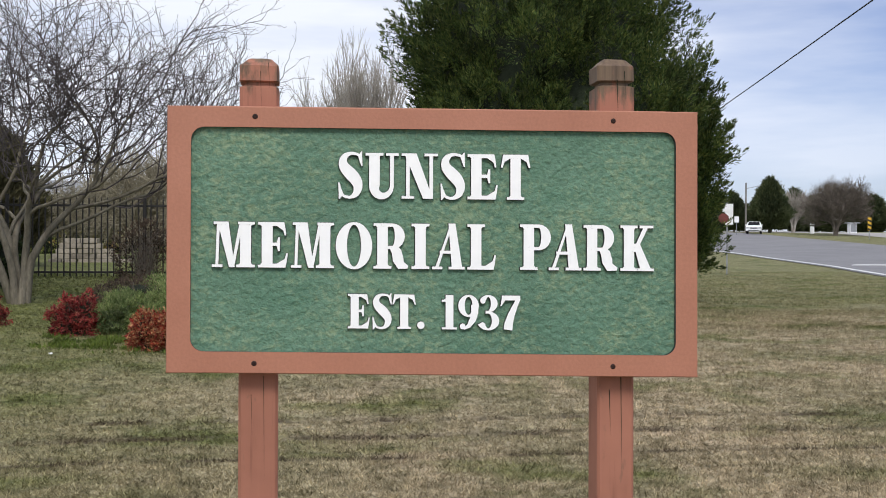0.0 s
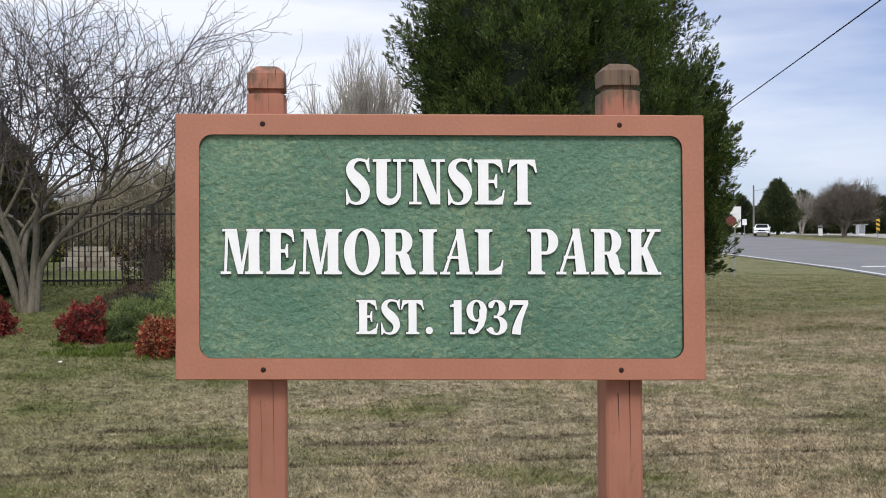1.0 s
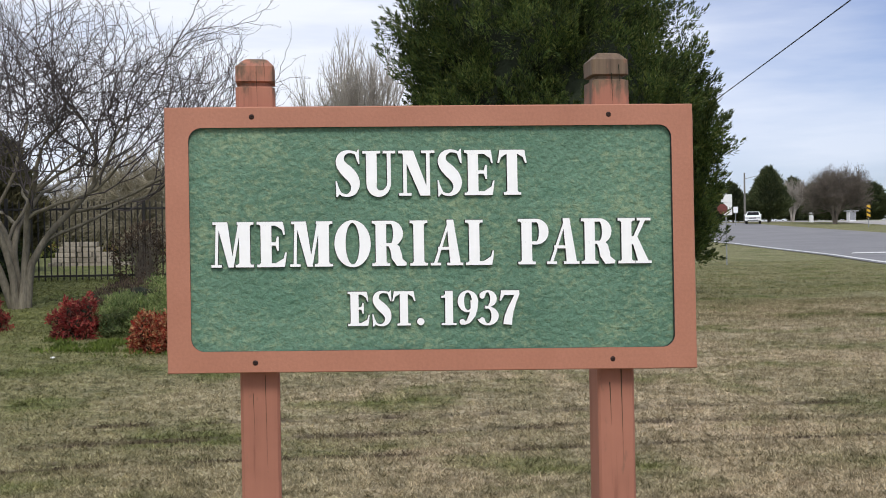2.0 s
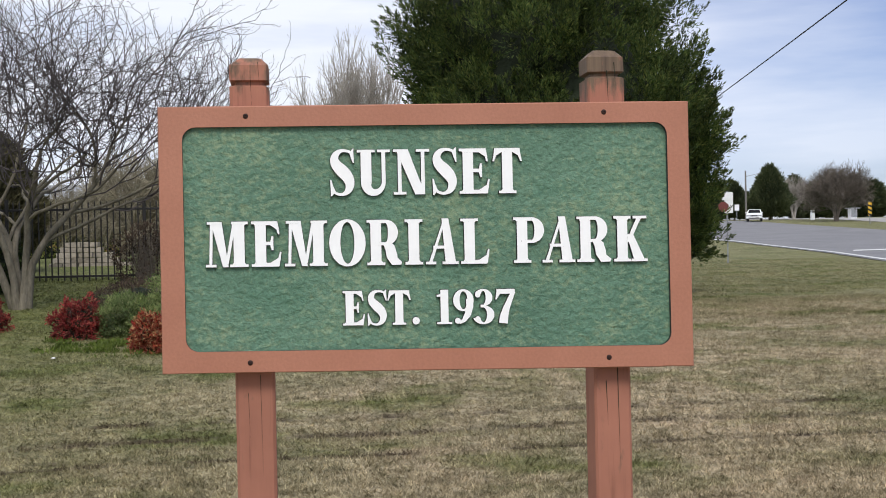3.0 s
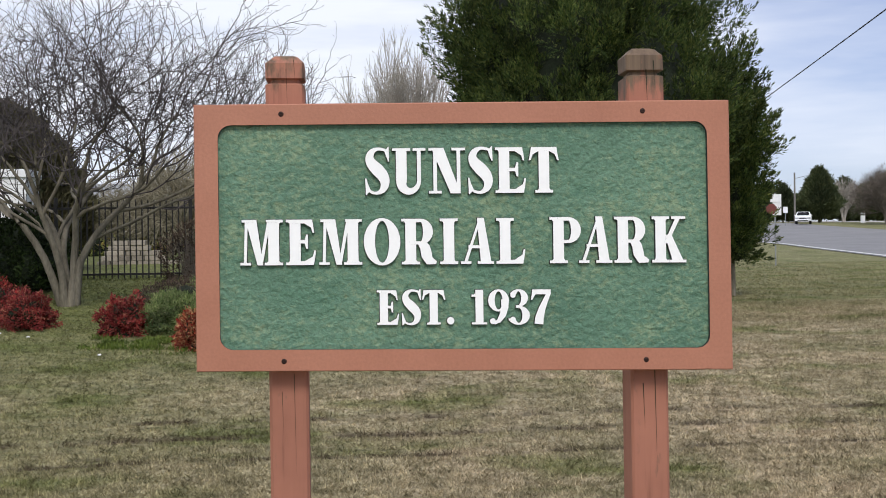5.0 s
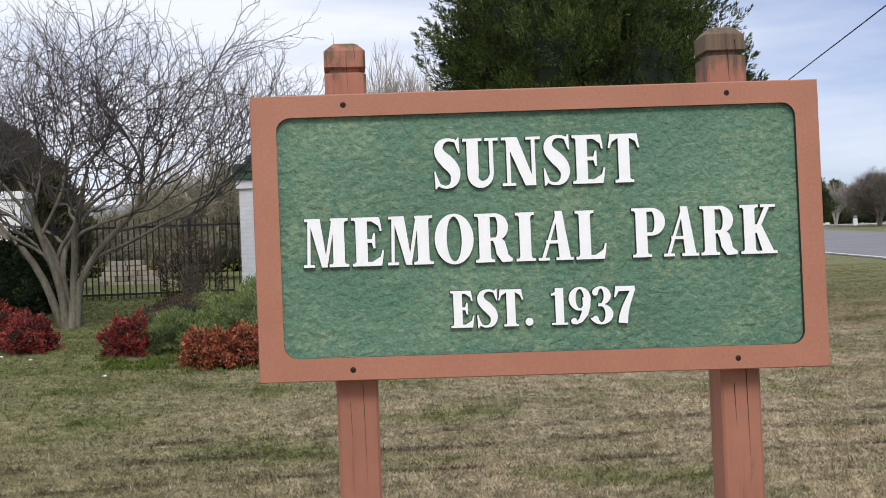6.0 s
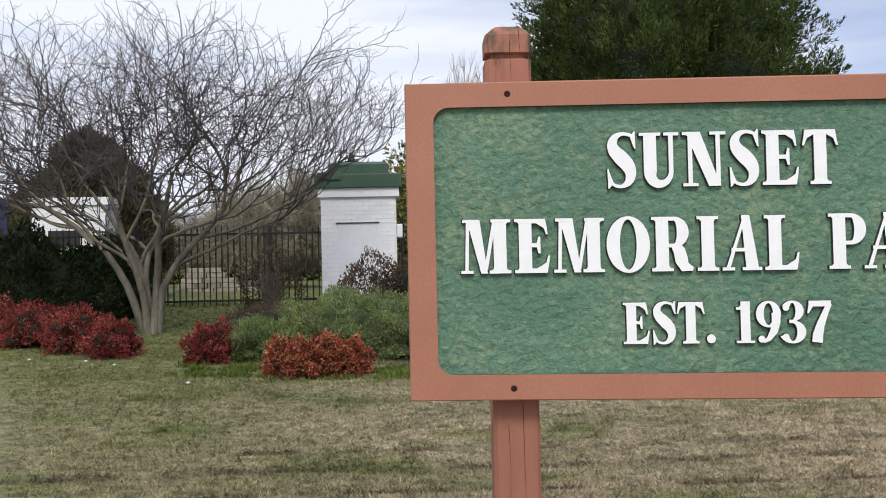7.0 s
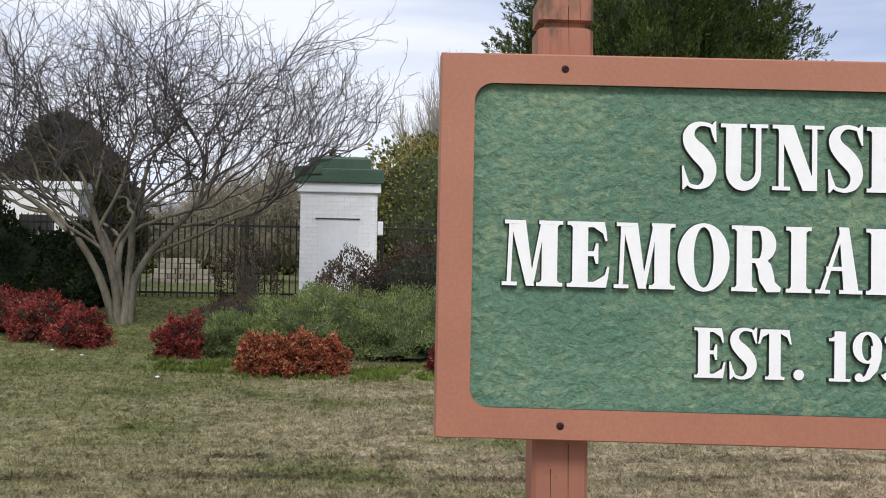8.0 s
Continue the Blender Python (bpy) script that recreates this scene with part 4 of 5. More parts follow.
# ---- bare trees and twiggy shrubs ----
def branching(seed, stems, fork, lean, lens, radii, kids, wander, lift, height, radius, low, steps=6, angle=(24, 50), deep=1.0):
    """Limbs of a bare tree as (level, places, radii): stems from one foot, each forking into finer and finer shoots."""
    rng = random.Random(seed)
    out, stem = [], [0]

    def gauss(k):
        return Vector((rng.gauss(0, k), rng.gauss(0, k), rng.gauss(0, k)))

    def limb(p, d, length, level, push=None):
        r0, r1 = radii[level]
        n = steps if level == 0 else max(2, steps - level)
        path, ways = [p], [d]
        for k in range(n):
            d = d + gauss(wander[level]) + Vector((0, 0, lift[level] / n))
            if push is not None:
                d = d + push * (1.5 / n if n * 0.25 < k < n * 0.75 else 0.0)
            r = math.hypot(p.x, p.y)
            if p.z < low * r + 0.3 and level:
                d.z = max(d.z, 0.1) + 0.35
            d = d.normalized()
            p = p + d * (length / n)
            path.append(p)
            ways.append(d)
        m = len(path) - 1
        out.append((level, path, [r0 + (r1 - r0) * k / n for k in range(m + 1)], stem[0]))
        if level + 1 >= len(lens):
            return
        count = kids[level]
        for i in range(count):
            t = 1.0 if i == 0 else 0.42 + 0.56 * (i - 1 + rng.random()) / max(1, count - 1)
            f = t * m
            j = min(int(f), m - 1)
            q = path[j].lerp(path[j + 1], f - j)
            base_d = ways[j + 1]
            turn = radians(rng.uniform(*angle) * (0.5 if i == 0 else 1.0))
            swing = base_d.orthogonal().normalized()
            swing.rotate(Matrix.Rotation(rng.uniform(0, 2 * math.pi), 3, base_d))
            limb(q, (base_d * math.cos(turn) + swing * math.sin(turn)).normalized(), lens[level + 1] * rng.uniform(0.6, 1.2) * (1.12 - 0.3 * t), level + 1)

    for k in range(stems):
        a = 2 * math.pi * (k + rng.uniform(-0.3, 0.3)) / stems
        side = Vector((math.cos(a), math.sin(a), 0))
        start = side * radii[0][0] * 0.9
        stem[0] = k
        limb(start, (Vector((0, 0, 1)) + side * 0.16 + gauss(0.04)).normalized(), fork + lens[0] * rng.uniform(0.75, 1.2), 0, side * lean * rng.uniform(0.35, 1.25))
    wide = float(np.percentile([math.hypot(p.x, p.y) for b in out for p in b[1]], 99.0))
    tall = float(np.percentile([p.z for b in out for p in b[1]], 99.0))
    for b in out:
        for k, p in enumerate(b[1]):
            b[1][k] = Vector((p.x * radius / wide, p.y * radius / wide * deep, p.z * height / tall))
    return out


def tubes(name, limbs, mat):
    verts, faces = [], []
    for level, path, rs, _ in limbs:
        sides = 8 if level == 0 else 5 if level == 1 else 4 if level == 2 else 3
        start = len(verts)
        for k, (p, r) in enumerate(zip(path, rs)):
            d = (path[min(k + 1, len(path) - 1)] - path[max(k - 1, 0)]).normalized()
            u = d.orthogonal().normalized()
            w = d.cross(u)
            for q in range(sides):
                a = 2 * math.pi * q / sides
                verts.append(tuple(p + u * (r * math.cos(a)) + w * (r * math.sin(a))))
        for k in range(len(path) - 1):
            for q in range(sides):
                a, b = start + k * sides + q, start + k * sides + (q + 1) % sides
                faces.append((a, b, b + sides, a + sides))
    return raw_mesh(name, verts, faces, mat, True)


def bare_tree(name, label, x, y, limbs, mat, bark, stout=1, category="tree", group=""):
    root = thing(name, label, category, pose(x, y, gz(x, y) - 0.06), group)
    own = {}
    for b in limbs:
        if b[0] == 0:
            own[b[3]] = part("stem", tubes("stem", [b], bark), None, root, "smooth pale stem")
    for b in limbs:
        if b[0] == 1 and stout > 1:
            part("bough", tubes("bough", [b], bark), None, own[b[3]])
    part("crown", tubes("crown", [b for b in limbs if b[0] >= stout], mat), None, root, "fine leafless twigs")
    return root


myrtle = branching(11, 6, 0.6, 1.35, (1.1, 1.4, 1.2, 0.9, 0.5, 0.18), ((0.072, 0.036), (0.031, 0.018), (0.0155, 0.0095), (0.0088, 0.0056), (0.0052, 0.0034), (0.0032, 0.002)),
                   (4, 5, 5, 4, 2), (0.09, 0.14, 0.18, 0.24, 0.27, 0.25), (0.0, 0.10, 0.18, 0.26, 0.3, 0.3), 5.0, 4.2, 0.80, 9, (28, 52), 0.7)
bare_tree("crape_myrtle", "spreading leafless tree with pale forked trunk and grey twigs", -4.58, 19.2, myrtle, M_TWIG, M_BARK, 2)
pale = branching(5, 7, 0.8, 0.6, (2.4, 2.4, 1.9, 1.3, 0.7), ((0.2, 0.11), (0.08, 0.04), (0.034, 0.02), (0.016, 0.010), (0.009, 0.005)),
                 (4, 6, 6, 5), (0.06, 0.09, 0.12, 0.15, 0.18), (0.2, 0.3, 0.35, 0.35, 0.35), 8.7, 2.6, 0.9, 7, (20, 44))
bare_tree("bare_tree", "pale leafless upright tree beyond the cedar", 2.6, 50.0, pale, M_PALE_TWIG, M_PALE_TWIG)


# ---- shrubs ----
def shrub(name, label, x, y, rx, ry, rz, seed, mat, n, length, width, up=0.5, low=-0.25, core=0.78, category="shrub", group="", square=0.0, lumps=0.18, freq=2.0, stalks=0, stalk_mat=None, sink=0.0, core_mat=None):
    """A leafy bush: short stalks, a heart coloured as inner shade and an outer shell of leaves."""
    rng = np.random.default_rng(seed)
    root = thing(name, label, category, pose(x, y, gz(x, y) - sink), group)
    at, way = blob(n, rng, rx, ry, rz, lumps, freq, seed * 1.7, low)
    if square:
        q = at / (rx, ry, rz)
        k = np.linalg.norm(q, axis=1) / np.maximum(1e-6, (np.abs(q) ** square).sum(1) ** (1 / square))
        at = at * k[:, None]
    lift = -low * rz * 0.95
    at = at + (0, 0, lift)
    way = way + rng.normal(size=at.shape) * 0.7 + (0, 0, up)
    part("foliage", leaves_mesh("foliage", at, way, length, width, mat, rng), None, root)
    if core:
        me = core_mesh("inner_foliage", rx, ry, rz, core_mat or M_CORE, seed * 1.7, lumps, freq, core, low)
        for v in me.vertices:
            if square:
                q = Vector((v.co.x / rx, v.co.y / ry, v.co.z / rz))
                v.co *= q.length / max(1e-6, (abs(q.x) ** square + abs(q.y) ** square + abs(q.z) ** square) ** (1 / square))
            v.co.z += lift
        part("inner_foliage", me, None, root, "solid heart of the bush, dark as painted inner shade")
    if stalks:
        bm = bmesh.new()
        for i in range(stalks):
            a, r = rng.uniform(0, 6.28), rng.uniform(0.05, 0.8)
            rod((0.15 * rx * math.cos(a), 0.15 * ry * math.sin(a), -0.05), (r * rx * math.cos(a), r * ry * math.sin(a), lift + rz * rng.uniform(0.2, 0.85)), 0.006, 0.003, 4, bm)
        part("stem_clump", bm, stalk_mat or M_BROWN_TWIG, root, "thin brown stalks")
    return root


NAND = "red-leaved nandina shrub at the edge of the lawn"
NG = "red nandinas along the bed"
for i, (x, y, r, h, mat, label) in enumerate((
        (-3.10, 15.75, 0.28, 0.30, M_RED, "rounded deep-red nandina shrub standing alone on the lawn"),
        (-2.02, 14.50, 0.24, 0.26, M_ORANGE, "orange and red nandina shrub before the juniper"),
        (-1.74, 14.36, 0.22, 0.27, M_ORANGE, "red nandina shrub before the juniper"),
        (-1.46, 14.42, 0.24, 0.29, M_ORANGE, "orange and red nandina shrub before the juniper"),
        (-1.22, 14.50, 0.21, 0.25, M_ORANGE, "red nandina shrub before the juniper"),
        (0.20, 14.85, 0.20, 0.20, M_RED, "small bright red nandina shrub"),
        (-4.55, 16.6, 0.34, 0.31, M_RED, NAND), (-5.20, 17.2, 0.42, 0.37, M_RED, NAND),
        (-6.05, 17.9, 0.48, 0.40, M_RED, NAND), (-6.95, 18.5, 0.5, 0.40, M_RED, NAND))):
    shrub("nandina", label, x, y, r, r * 0.95, h, 40 + i, mat, 5600, 0.040, 0.022, up=0.1, low=-0.6, core=0.70, group=NG, stalks=14, lumps=0.34, freq=2.6)

JG = "low junipers below the gate pillar"
for i, (x, y, rx, ry, rz) in enumerate(((-2.45, 16.3, 0.62, 0.7, 0.42), (-1.45, 16.7, 1.0, 1.1, 0.66), (-0.2, 16.5, 1.15, 1.2, 0.70), (1.4, 16.5, 1.2, 1.2, 0.72))):
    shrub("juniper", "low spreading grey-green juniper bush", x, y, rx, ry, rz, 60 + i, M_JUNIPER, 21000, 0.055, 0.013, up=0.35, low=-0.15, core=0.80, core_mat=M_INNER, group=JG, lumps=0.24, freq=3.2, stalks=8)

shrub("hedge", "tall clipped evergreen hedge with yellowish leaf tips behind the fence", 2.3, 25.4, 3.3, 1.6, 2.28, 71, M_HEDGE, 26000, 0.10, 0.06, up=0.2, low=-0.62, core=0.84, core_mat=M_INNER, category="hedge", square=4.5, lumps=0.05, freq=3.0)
shrub("evergreen_shrub", "dark evergreen shrub behind the gate pillar", -1.70, 26.2, 0.62, 0.7, 1.62, 72, M_DKHEDGE, 4500, 0.13, 0.06, low=-0.8, core=0.8)
for i, (x, y, rx, rz) in enumerate(((-5.75, 20.9, 0.75, 0.86), (-7.1, 20.8, 1.0, 1.0), (-8.6, 20.9, 1.1, 1.0))):
    shrub("evergreen_shrub", "dark green rounded shrub behind the bare tree", x, y, rx, 0.8, rz, 75 + i, M_DKHEDGE, 5000, 0.09, 0.05, low=-0.6, core=0.85, group="dark shrubs behind the tree")
shrub("dry_shrub", "leggy brown shrub with few dry leaves before the pillar", -1.02, 18.9, 0.64, 0.5, 0.76, 81, M_BROWNLEAF, 3600, 0.06, 0.032, low=-0.55, core=0, stalks=150)
shrub("dry_shrub", "dense brown shrub with dry leaves beside the pillar", 0.15, 19.0, 0.98, 0.6, 0.84, 82, M_BROWNLEAF, 6000, 0.07, 0.03, low=-0.6, core=0.8, stalks=40, square=3.0)
shrub("dry_shrub", "reddish-brown dry shrub by the fence", -2.95, 21.75, 0.55, 0.4, 0.70, 83, M_BROWNLEAF, 2600, 0.06, 0.025, low=-0.6, core=0, stalks=130)
shrub("dry_shrub", "low greyish-brown shrub on the bank", -2.75, 18.9, 0.75, 0.6, 0.34, 84, M_BROWNLEAF, 2200, 0.06, 0.02, low=-0.3, core=0.6, stalks=60)
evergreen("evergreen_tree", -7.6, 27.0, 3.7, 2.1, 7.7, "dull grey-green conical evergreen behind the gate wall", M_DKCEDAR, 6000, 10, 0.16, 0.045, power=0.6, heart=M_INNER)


def weeds():
    rng = np.random.default_rng(9)
    n = 9000
    x = rng.uniform(-3.5, 0.4, n)
    y = 14.75 + rng.normal(size=n) * 0.28 + np.interp(x, (-3.5, -2.4, -1.0, 0.4), (0.55, 0.1, -0.42, 0.0))
    keep = np.array([noise.noise(Vector((a * 2.2, b * 2.2, 7))) > -0.12 for a, b in zip(x, y)])
    x, y = x[keep], y[keep]
    at = np.stack([x, y, [gz(a, b) - 0.01 for a, b in zip(x, y)]], 1)
    way = rng.normal(size=at.shape) * 0.7 + (0, 0, 1.0)
    ob = new("weeds", leaves_mesh("weeds", at, way, 0.07, 0.025, M_WEED, rng))
    tagged(ob, "bright green low weeds under the red shrubs", "weeds", kind="stuff")


weeds()


# ---- gate pillar ----
BRICKS = []


def pillar(x, y, w, d, z1, label, cap=True):
    """A square pillar of painted bricks with a corbelled course, a white lip and a stepped green cap."""
    z0 = gz(x, y) - 0.15
    root = thing("gate_pillar", label, "pillar", pose(x, y, 0))
    part("core", box(-w / 2 + 0.006, w / 2 - 0.006, 0.006, d, z0, z1), M_JOINT, root)
    part("lip", box(-w / 2 - 0.05, w / 2 + 0.05, -0.05, d + 0.05, z1, z1 + 0.16, 0.008), M_WHITE, root, "white projecting course")
    if cap:
        t = z1 + 0.16
        cap_ob = part("cap", box(-w / 2 - 0.10, w / 2 + 0.10, -0.10, d + 0.10, t, t + 0.24, 0.015), M_CAP, root, "dark green lower slab")
        bm = bmesh.new()
        h = w / 2 - 0.13
        rows = [(t + 0.24, 0.0), (t + 0.42, 0.0), (t + 0.455, 0.06), (t + 0.48, 0.20)]
        rings = [[bm.verts.new(p) for p in ((-h + i, 0.08 + i, z), (h - i, 0.08 + i, z), (h - i, d - 0.08 - i, z), (-h + i, d - 0.08 - i, z))] for z, i in rows]
        for a, b in zip(rings, rings[1:]):
            for i in range(4):
                bm.faces.new((a[i], a[(i + 1) % 4], b[(i + 1) % 4], b[i]))
        bm.faces.new(rings[-1])
        bm.faces.new(rings[0][::-1])
        part("crown", bm, M_CAP, cap_ob, "dark green stepped crown")
        part("ledge", box(-w / 2 - 0.05, -w / 2 + 0.36, -0.13, -0.02, t + 0.14, t + 0.27, 0.01), M_CAP, cap_ob, "green loose ledge piece")
    BRICKS.append((root, w, d, z0, z1))
    return root


gate = pillar(-1.32, 20.9, 1.32, 1.1, 2.70, "white-painted brick gate pillar with a dark green stepped cap")
bm = box(-0.36, 0.34, -0.012, 0.02, 1.32, 2.24, 0.004)
gate_panel = part("panel", bm, M_WHITE, gate, "smooth white raised panel")
bm = box(-0.40, 0.36, -0.030, 0.02, 2.24, 2.258)
part("panel_edge", bm, M_PLAQUE, gate_panel, "dark edge above the panel")
part("corbel", box(0.66, 0.76, 0.05, 0.6, 1.98, 2.22, 0.02), M_WHITE, gate, "white bracket on the side")

wall2 = pillar(-7.3, 24.4, 1.5, 1.0, 2.85, "white-painted gate pillar with a dark plaque, half hidden by branches", cap=False)
part("plaque", box(-0.42, 0.22, -0.03, 0.01, 2.02, 2.34, 0.005), M_PLAQUE, wall2, "dark bronze plaque")
nav = thing("banner", "dark navy hanging panel beside the gate wall", "banner", pose(-8.75, 24.5, gz(-8.75, 24.5)))
part("cloth", box(-0.18, 0.18, -0.015, 0.015, 1.0, 2.15, 0.006), M_NAVY, nav)
part("pole", rod((0, 0.03, -0.2), (0, 0.03, 2.25), 0.025), M_IRON, nav, "thin black pole")


# ---- fence ----
def fence(x0, x1, y, label):
    root = thing("fence", label, "fence", pose(0, y, 0))
    z = gz(x0, y)
    top = 2.16
    for zz in (z + 0.10, top - 0.02):
        part("rail", box(x0, x1, -0.016, 0.016, zz - 0.02, zz + 0.02, 0.004), M_IRON, root, "flat iron rail")
    bm = bmesh.new()
    h = 0.012
    a = [bm.verts.new(p) for p in ((-h, -h, z + 0.02), (h, -h, z + 0.02), (h, h, z + 0.02), (-h, h, z + 0.02))]
    b = [bm.verts.new(p) for p in ((-h, -h, 2.26), (h, -h, 2.26), (h, h, 2.26), (-h, h, 2.26))]
    tip = bm.verts.new((0, 0, 2.31))
    for i in range(4):
        bm.faces.new((a[i], a[(i + 1) % 4], b[(i + 1) % 4], b[i]))
        bm.faces.new((b[i], b[(i + 1) % 4], tip))
    me = mesh_of("picket", bm, M_IRON)
    post = mesh_of("post", box(-0.03, 0.03, -0.03, 0.03, z - 0.2, 2.34, 0.005), M_IRON)
    x, k = x0 + 0.05, 0
    while x < x1:
        ob = part("post" if k % 22 == 0 else "picket", post if k % 22 == 0 else me, None, root)
        ob.location.x = x
        x, k = x + 0.112, k + 1
    return root


fence(-8.0, -2.0, 22.3, "black iron picket fence between the gate and the pillar")
fence(-0.62, 4.6, 22.3, "black iron picket fence before the tall hedge")


# ---- beyond the fence ----
def stone_wall(x0, x1, y, rows):
    root = thing("stone_wall", "low pale dry-stone wall beyond the fence", "wall", pose(0, y, gz(x0, y)))
    rng = random.Random(4)
    for j in range(rows):
        x = x0 + 0.09 * j
        while x < x1 - 0.12 * j:
            w = rng.uniform(0.25, 0.6)
            part("stone", box(x + 0.01, x + w - 0.01, rng.uniform(-0.02, 0.02), 0.4, 0.13 * j - 0.05, 0.13 * j + 0.072, 0.015), M_STONE, root)
            x += w
    return root


stone_wall(-6.3, -4.7, 30.0, 5)
BG = "grey-brown bare shrubs beyond the fence"
for x, y, h, r, sd in ((-4.4, 33.0, 3.3, 2.1, 21), (-2.6, 31.5, 3.2, 1.9, 22), (-7.0, 36.0, 2.3, 1.8, 23), (-1.0, 34.5, 3.2, 1.9, 24), (-5.6, 38.0, 3.0, 2.0, 25)):
    arch = branching(sd, 13, 0.1, 0.9, (h * 0.45, h * 0.36, h * 0.24, h * 0.16), ((0.03, 0.02), (0.018, 0.012), (0.013, 0.009), (0.009, 0.005)), (5, 6, 6), (0.08, 0.12, 0.16, 0.2), (0.1, -0.1, -0.15, -0.2), h, r, 0.1, 6)
    bare_tree("bare_shrub", "dense olive-brown leafless shrub beyond the fence", x, y, arch, M_OLIVE_TWIG, M_OLIVE_TWIG, category="shrub", group=BG)
for i, (x, y, r, h) in enumerate(((-9.5, 44, 2.2, 1.2), (-5.5, 46, 2.6, 1.3), (-1.5, 45, 2.4, 1.3), (-13.5, 45, 2.4, 1.3))):
    shrub("evergreen_shrub", "olive-green shrub far beyond the fence", x, y, r, 1.2, h, 90 + i, M_HEDGE, 2200, 0.22, 0.11, low=-0.6, core=0.85, group="far olive shrubs")
shed = thing("far_building", "small white building far beyond the fence", "building", pose(-12.0, 60, gz(-12.0, 60)))
part("wall", box(-3.0, 3.0, 0, 5, -0.2, 2.7, 0.02), M_WHITE, shed)
bm = bmesh.new()
va = [bm.verts.new(p) for p in ((-3.3, -0.3, 2.7), (3.3, -0.3, 2.7), (3.3, 5.3, 2.7), (-3.3, 5.3, 2.7))]
vb = [bm.verts.new(p) for p in ((-3.3, 2.5, 3.5), (3.3, 2.5, 3.5))]
for f in ((va[0], va[1], vb[1], vb[0]), (va[2], va[3], vb[0], vb[1]), (va[1], va[2], vb[1]), (va[3], va[0], vb[0]), (va[3], va[2], va[1], va[0])):
    bm.faces.new(f)
part("roof", bm, M_GALV, shed, "pale grey roof")
part("door", box(-0.5, 0.5, -0.04, 0.02, -0.1, 2.0, 0.01), M_GALV, shed)


# ---- along the road ----
def road_sign():
    root = thing("road_sign", "dull red octagonal sign with a white plate on a steel post", "sign", pose(17.45, 46.0, gz(17.45, 46.0), 0, 0, -20))
    part("post", box(-0.03, 0.03, -0.02, 0.02, -0.4, 2.95, 0.005), M_GALV, root, "galvanised post")
    part("white_plate", box(-0.10, 0.24, -0.03, -0.024, 2.05, 2.9, 0.002), M_WHITE, root, "white plate")
    oct_ = lathe([(0.22, -0.004), (0.22, 0.004)], 8, m=pose(-0.14, -0.042, 2.30, 90, 0, 0) @ pose(0, 0, 0, 0, 0, 22.5))
    part("octagon", oct_, M_SIGNRED, root, "faded red octagonal face")
    part("white_bar", box(-0.2, 0.2, -0.055, -0.050, 2.58, 2.70, 0.002), M_WHITE, root, "white strip")


road_sign()


def plate_sign(x, y, w, z0, z1, mat, label, stripes=0):
    root = thing("road_sign", label, "sign", pose(x, y, gz(x, y)))
    part("post", box(-0.035, 0.035, 0, 0.05, -0.3, z1, 0.005), M_GALV, root, "steel post")
    part("plate", box(-w / 2, w / 2, -0.02, -0.005, z0, z1, 0.003), mat, root)
    for k in range(stripes):
        z = z0 + (z1 - z0) * (k + 0.2) / stripes
        bm = bmesh.new()
        h = (z1 - z0) / stripes * 0.45
        vs = [bm.verts.new(p) for p in ((-w / 2, -0.026, z), (w / 2, -0.026, z - h * 0.8), (w / 2, -0.026, z + h * 0.2), (-w / 2, -0.026, z + h))]
        bm.faces.new(vs)
        part("stripe", bm, M_RUBBER, root, "black slanting stripe")
    return root


plate_sign(61.2, 118.0, 0.42, 0.95, 2.35, M_YELLOW, "yellow marker sign with black slanting stripes on a post", 3)
plate_sign(51.1, 130.0, 0.55, 1.5, 2.2, M_WHITE, "small white rectangular road sign")

pole = thing("utility_pole", "tall weathered wooden utility pole beside the road", "pole", pose(60.3, 150.0, gz(60.3, 150.0)))
part("shaft", rod((0, 0, -0.5), (0, 0, 6.7), 0.15, 0.10, 10), M_WOODPOLE, pole)
part("lamp_bracket", rod((0, 0, 5.9), (2.2, 0, 6.4), 0.035, 0.03, 6), M_GALV, pole, "thin steel bracket")


def wire():
    a, b = Vector((15.07, 40.0, 6.61)), Vector((12.02, 24.0, 6.82))
    d = b - a
    bm = bmesh.new()
    last = None
    for i in range(41):
        t = -3.0 + 6.6 * i / 40
        p = a + d * t + Vector((0, 0, -0.15 * math.sin(math.pi * (t + 3.0) / 6.6)))
        ring = [bm.verts.new(p + Vector((0.017 * math.cos(k * 1.2566), 0, 0.017 * math.sin(k * 1.2566)))) for k in range(5)]
        if last:
            for k in range(5):
                bm.faces.new((last[k], last[(k + 1) % 5], ring[(k + 1) % 5], ring[k]))
        last = ring
    tagged(new("overhead_cable", mesh_of("overhead_cable", bm, M_RUBBER, True)), "black overhead cable strung past the cedar", "cable")


wire()


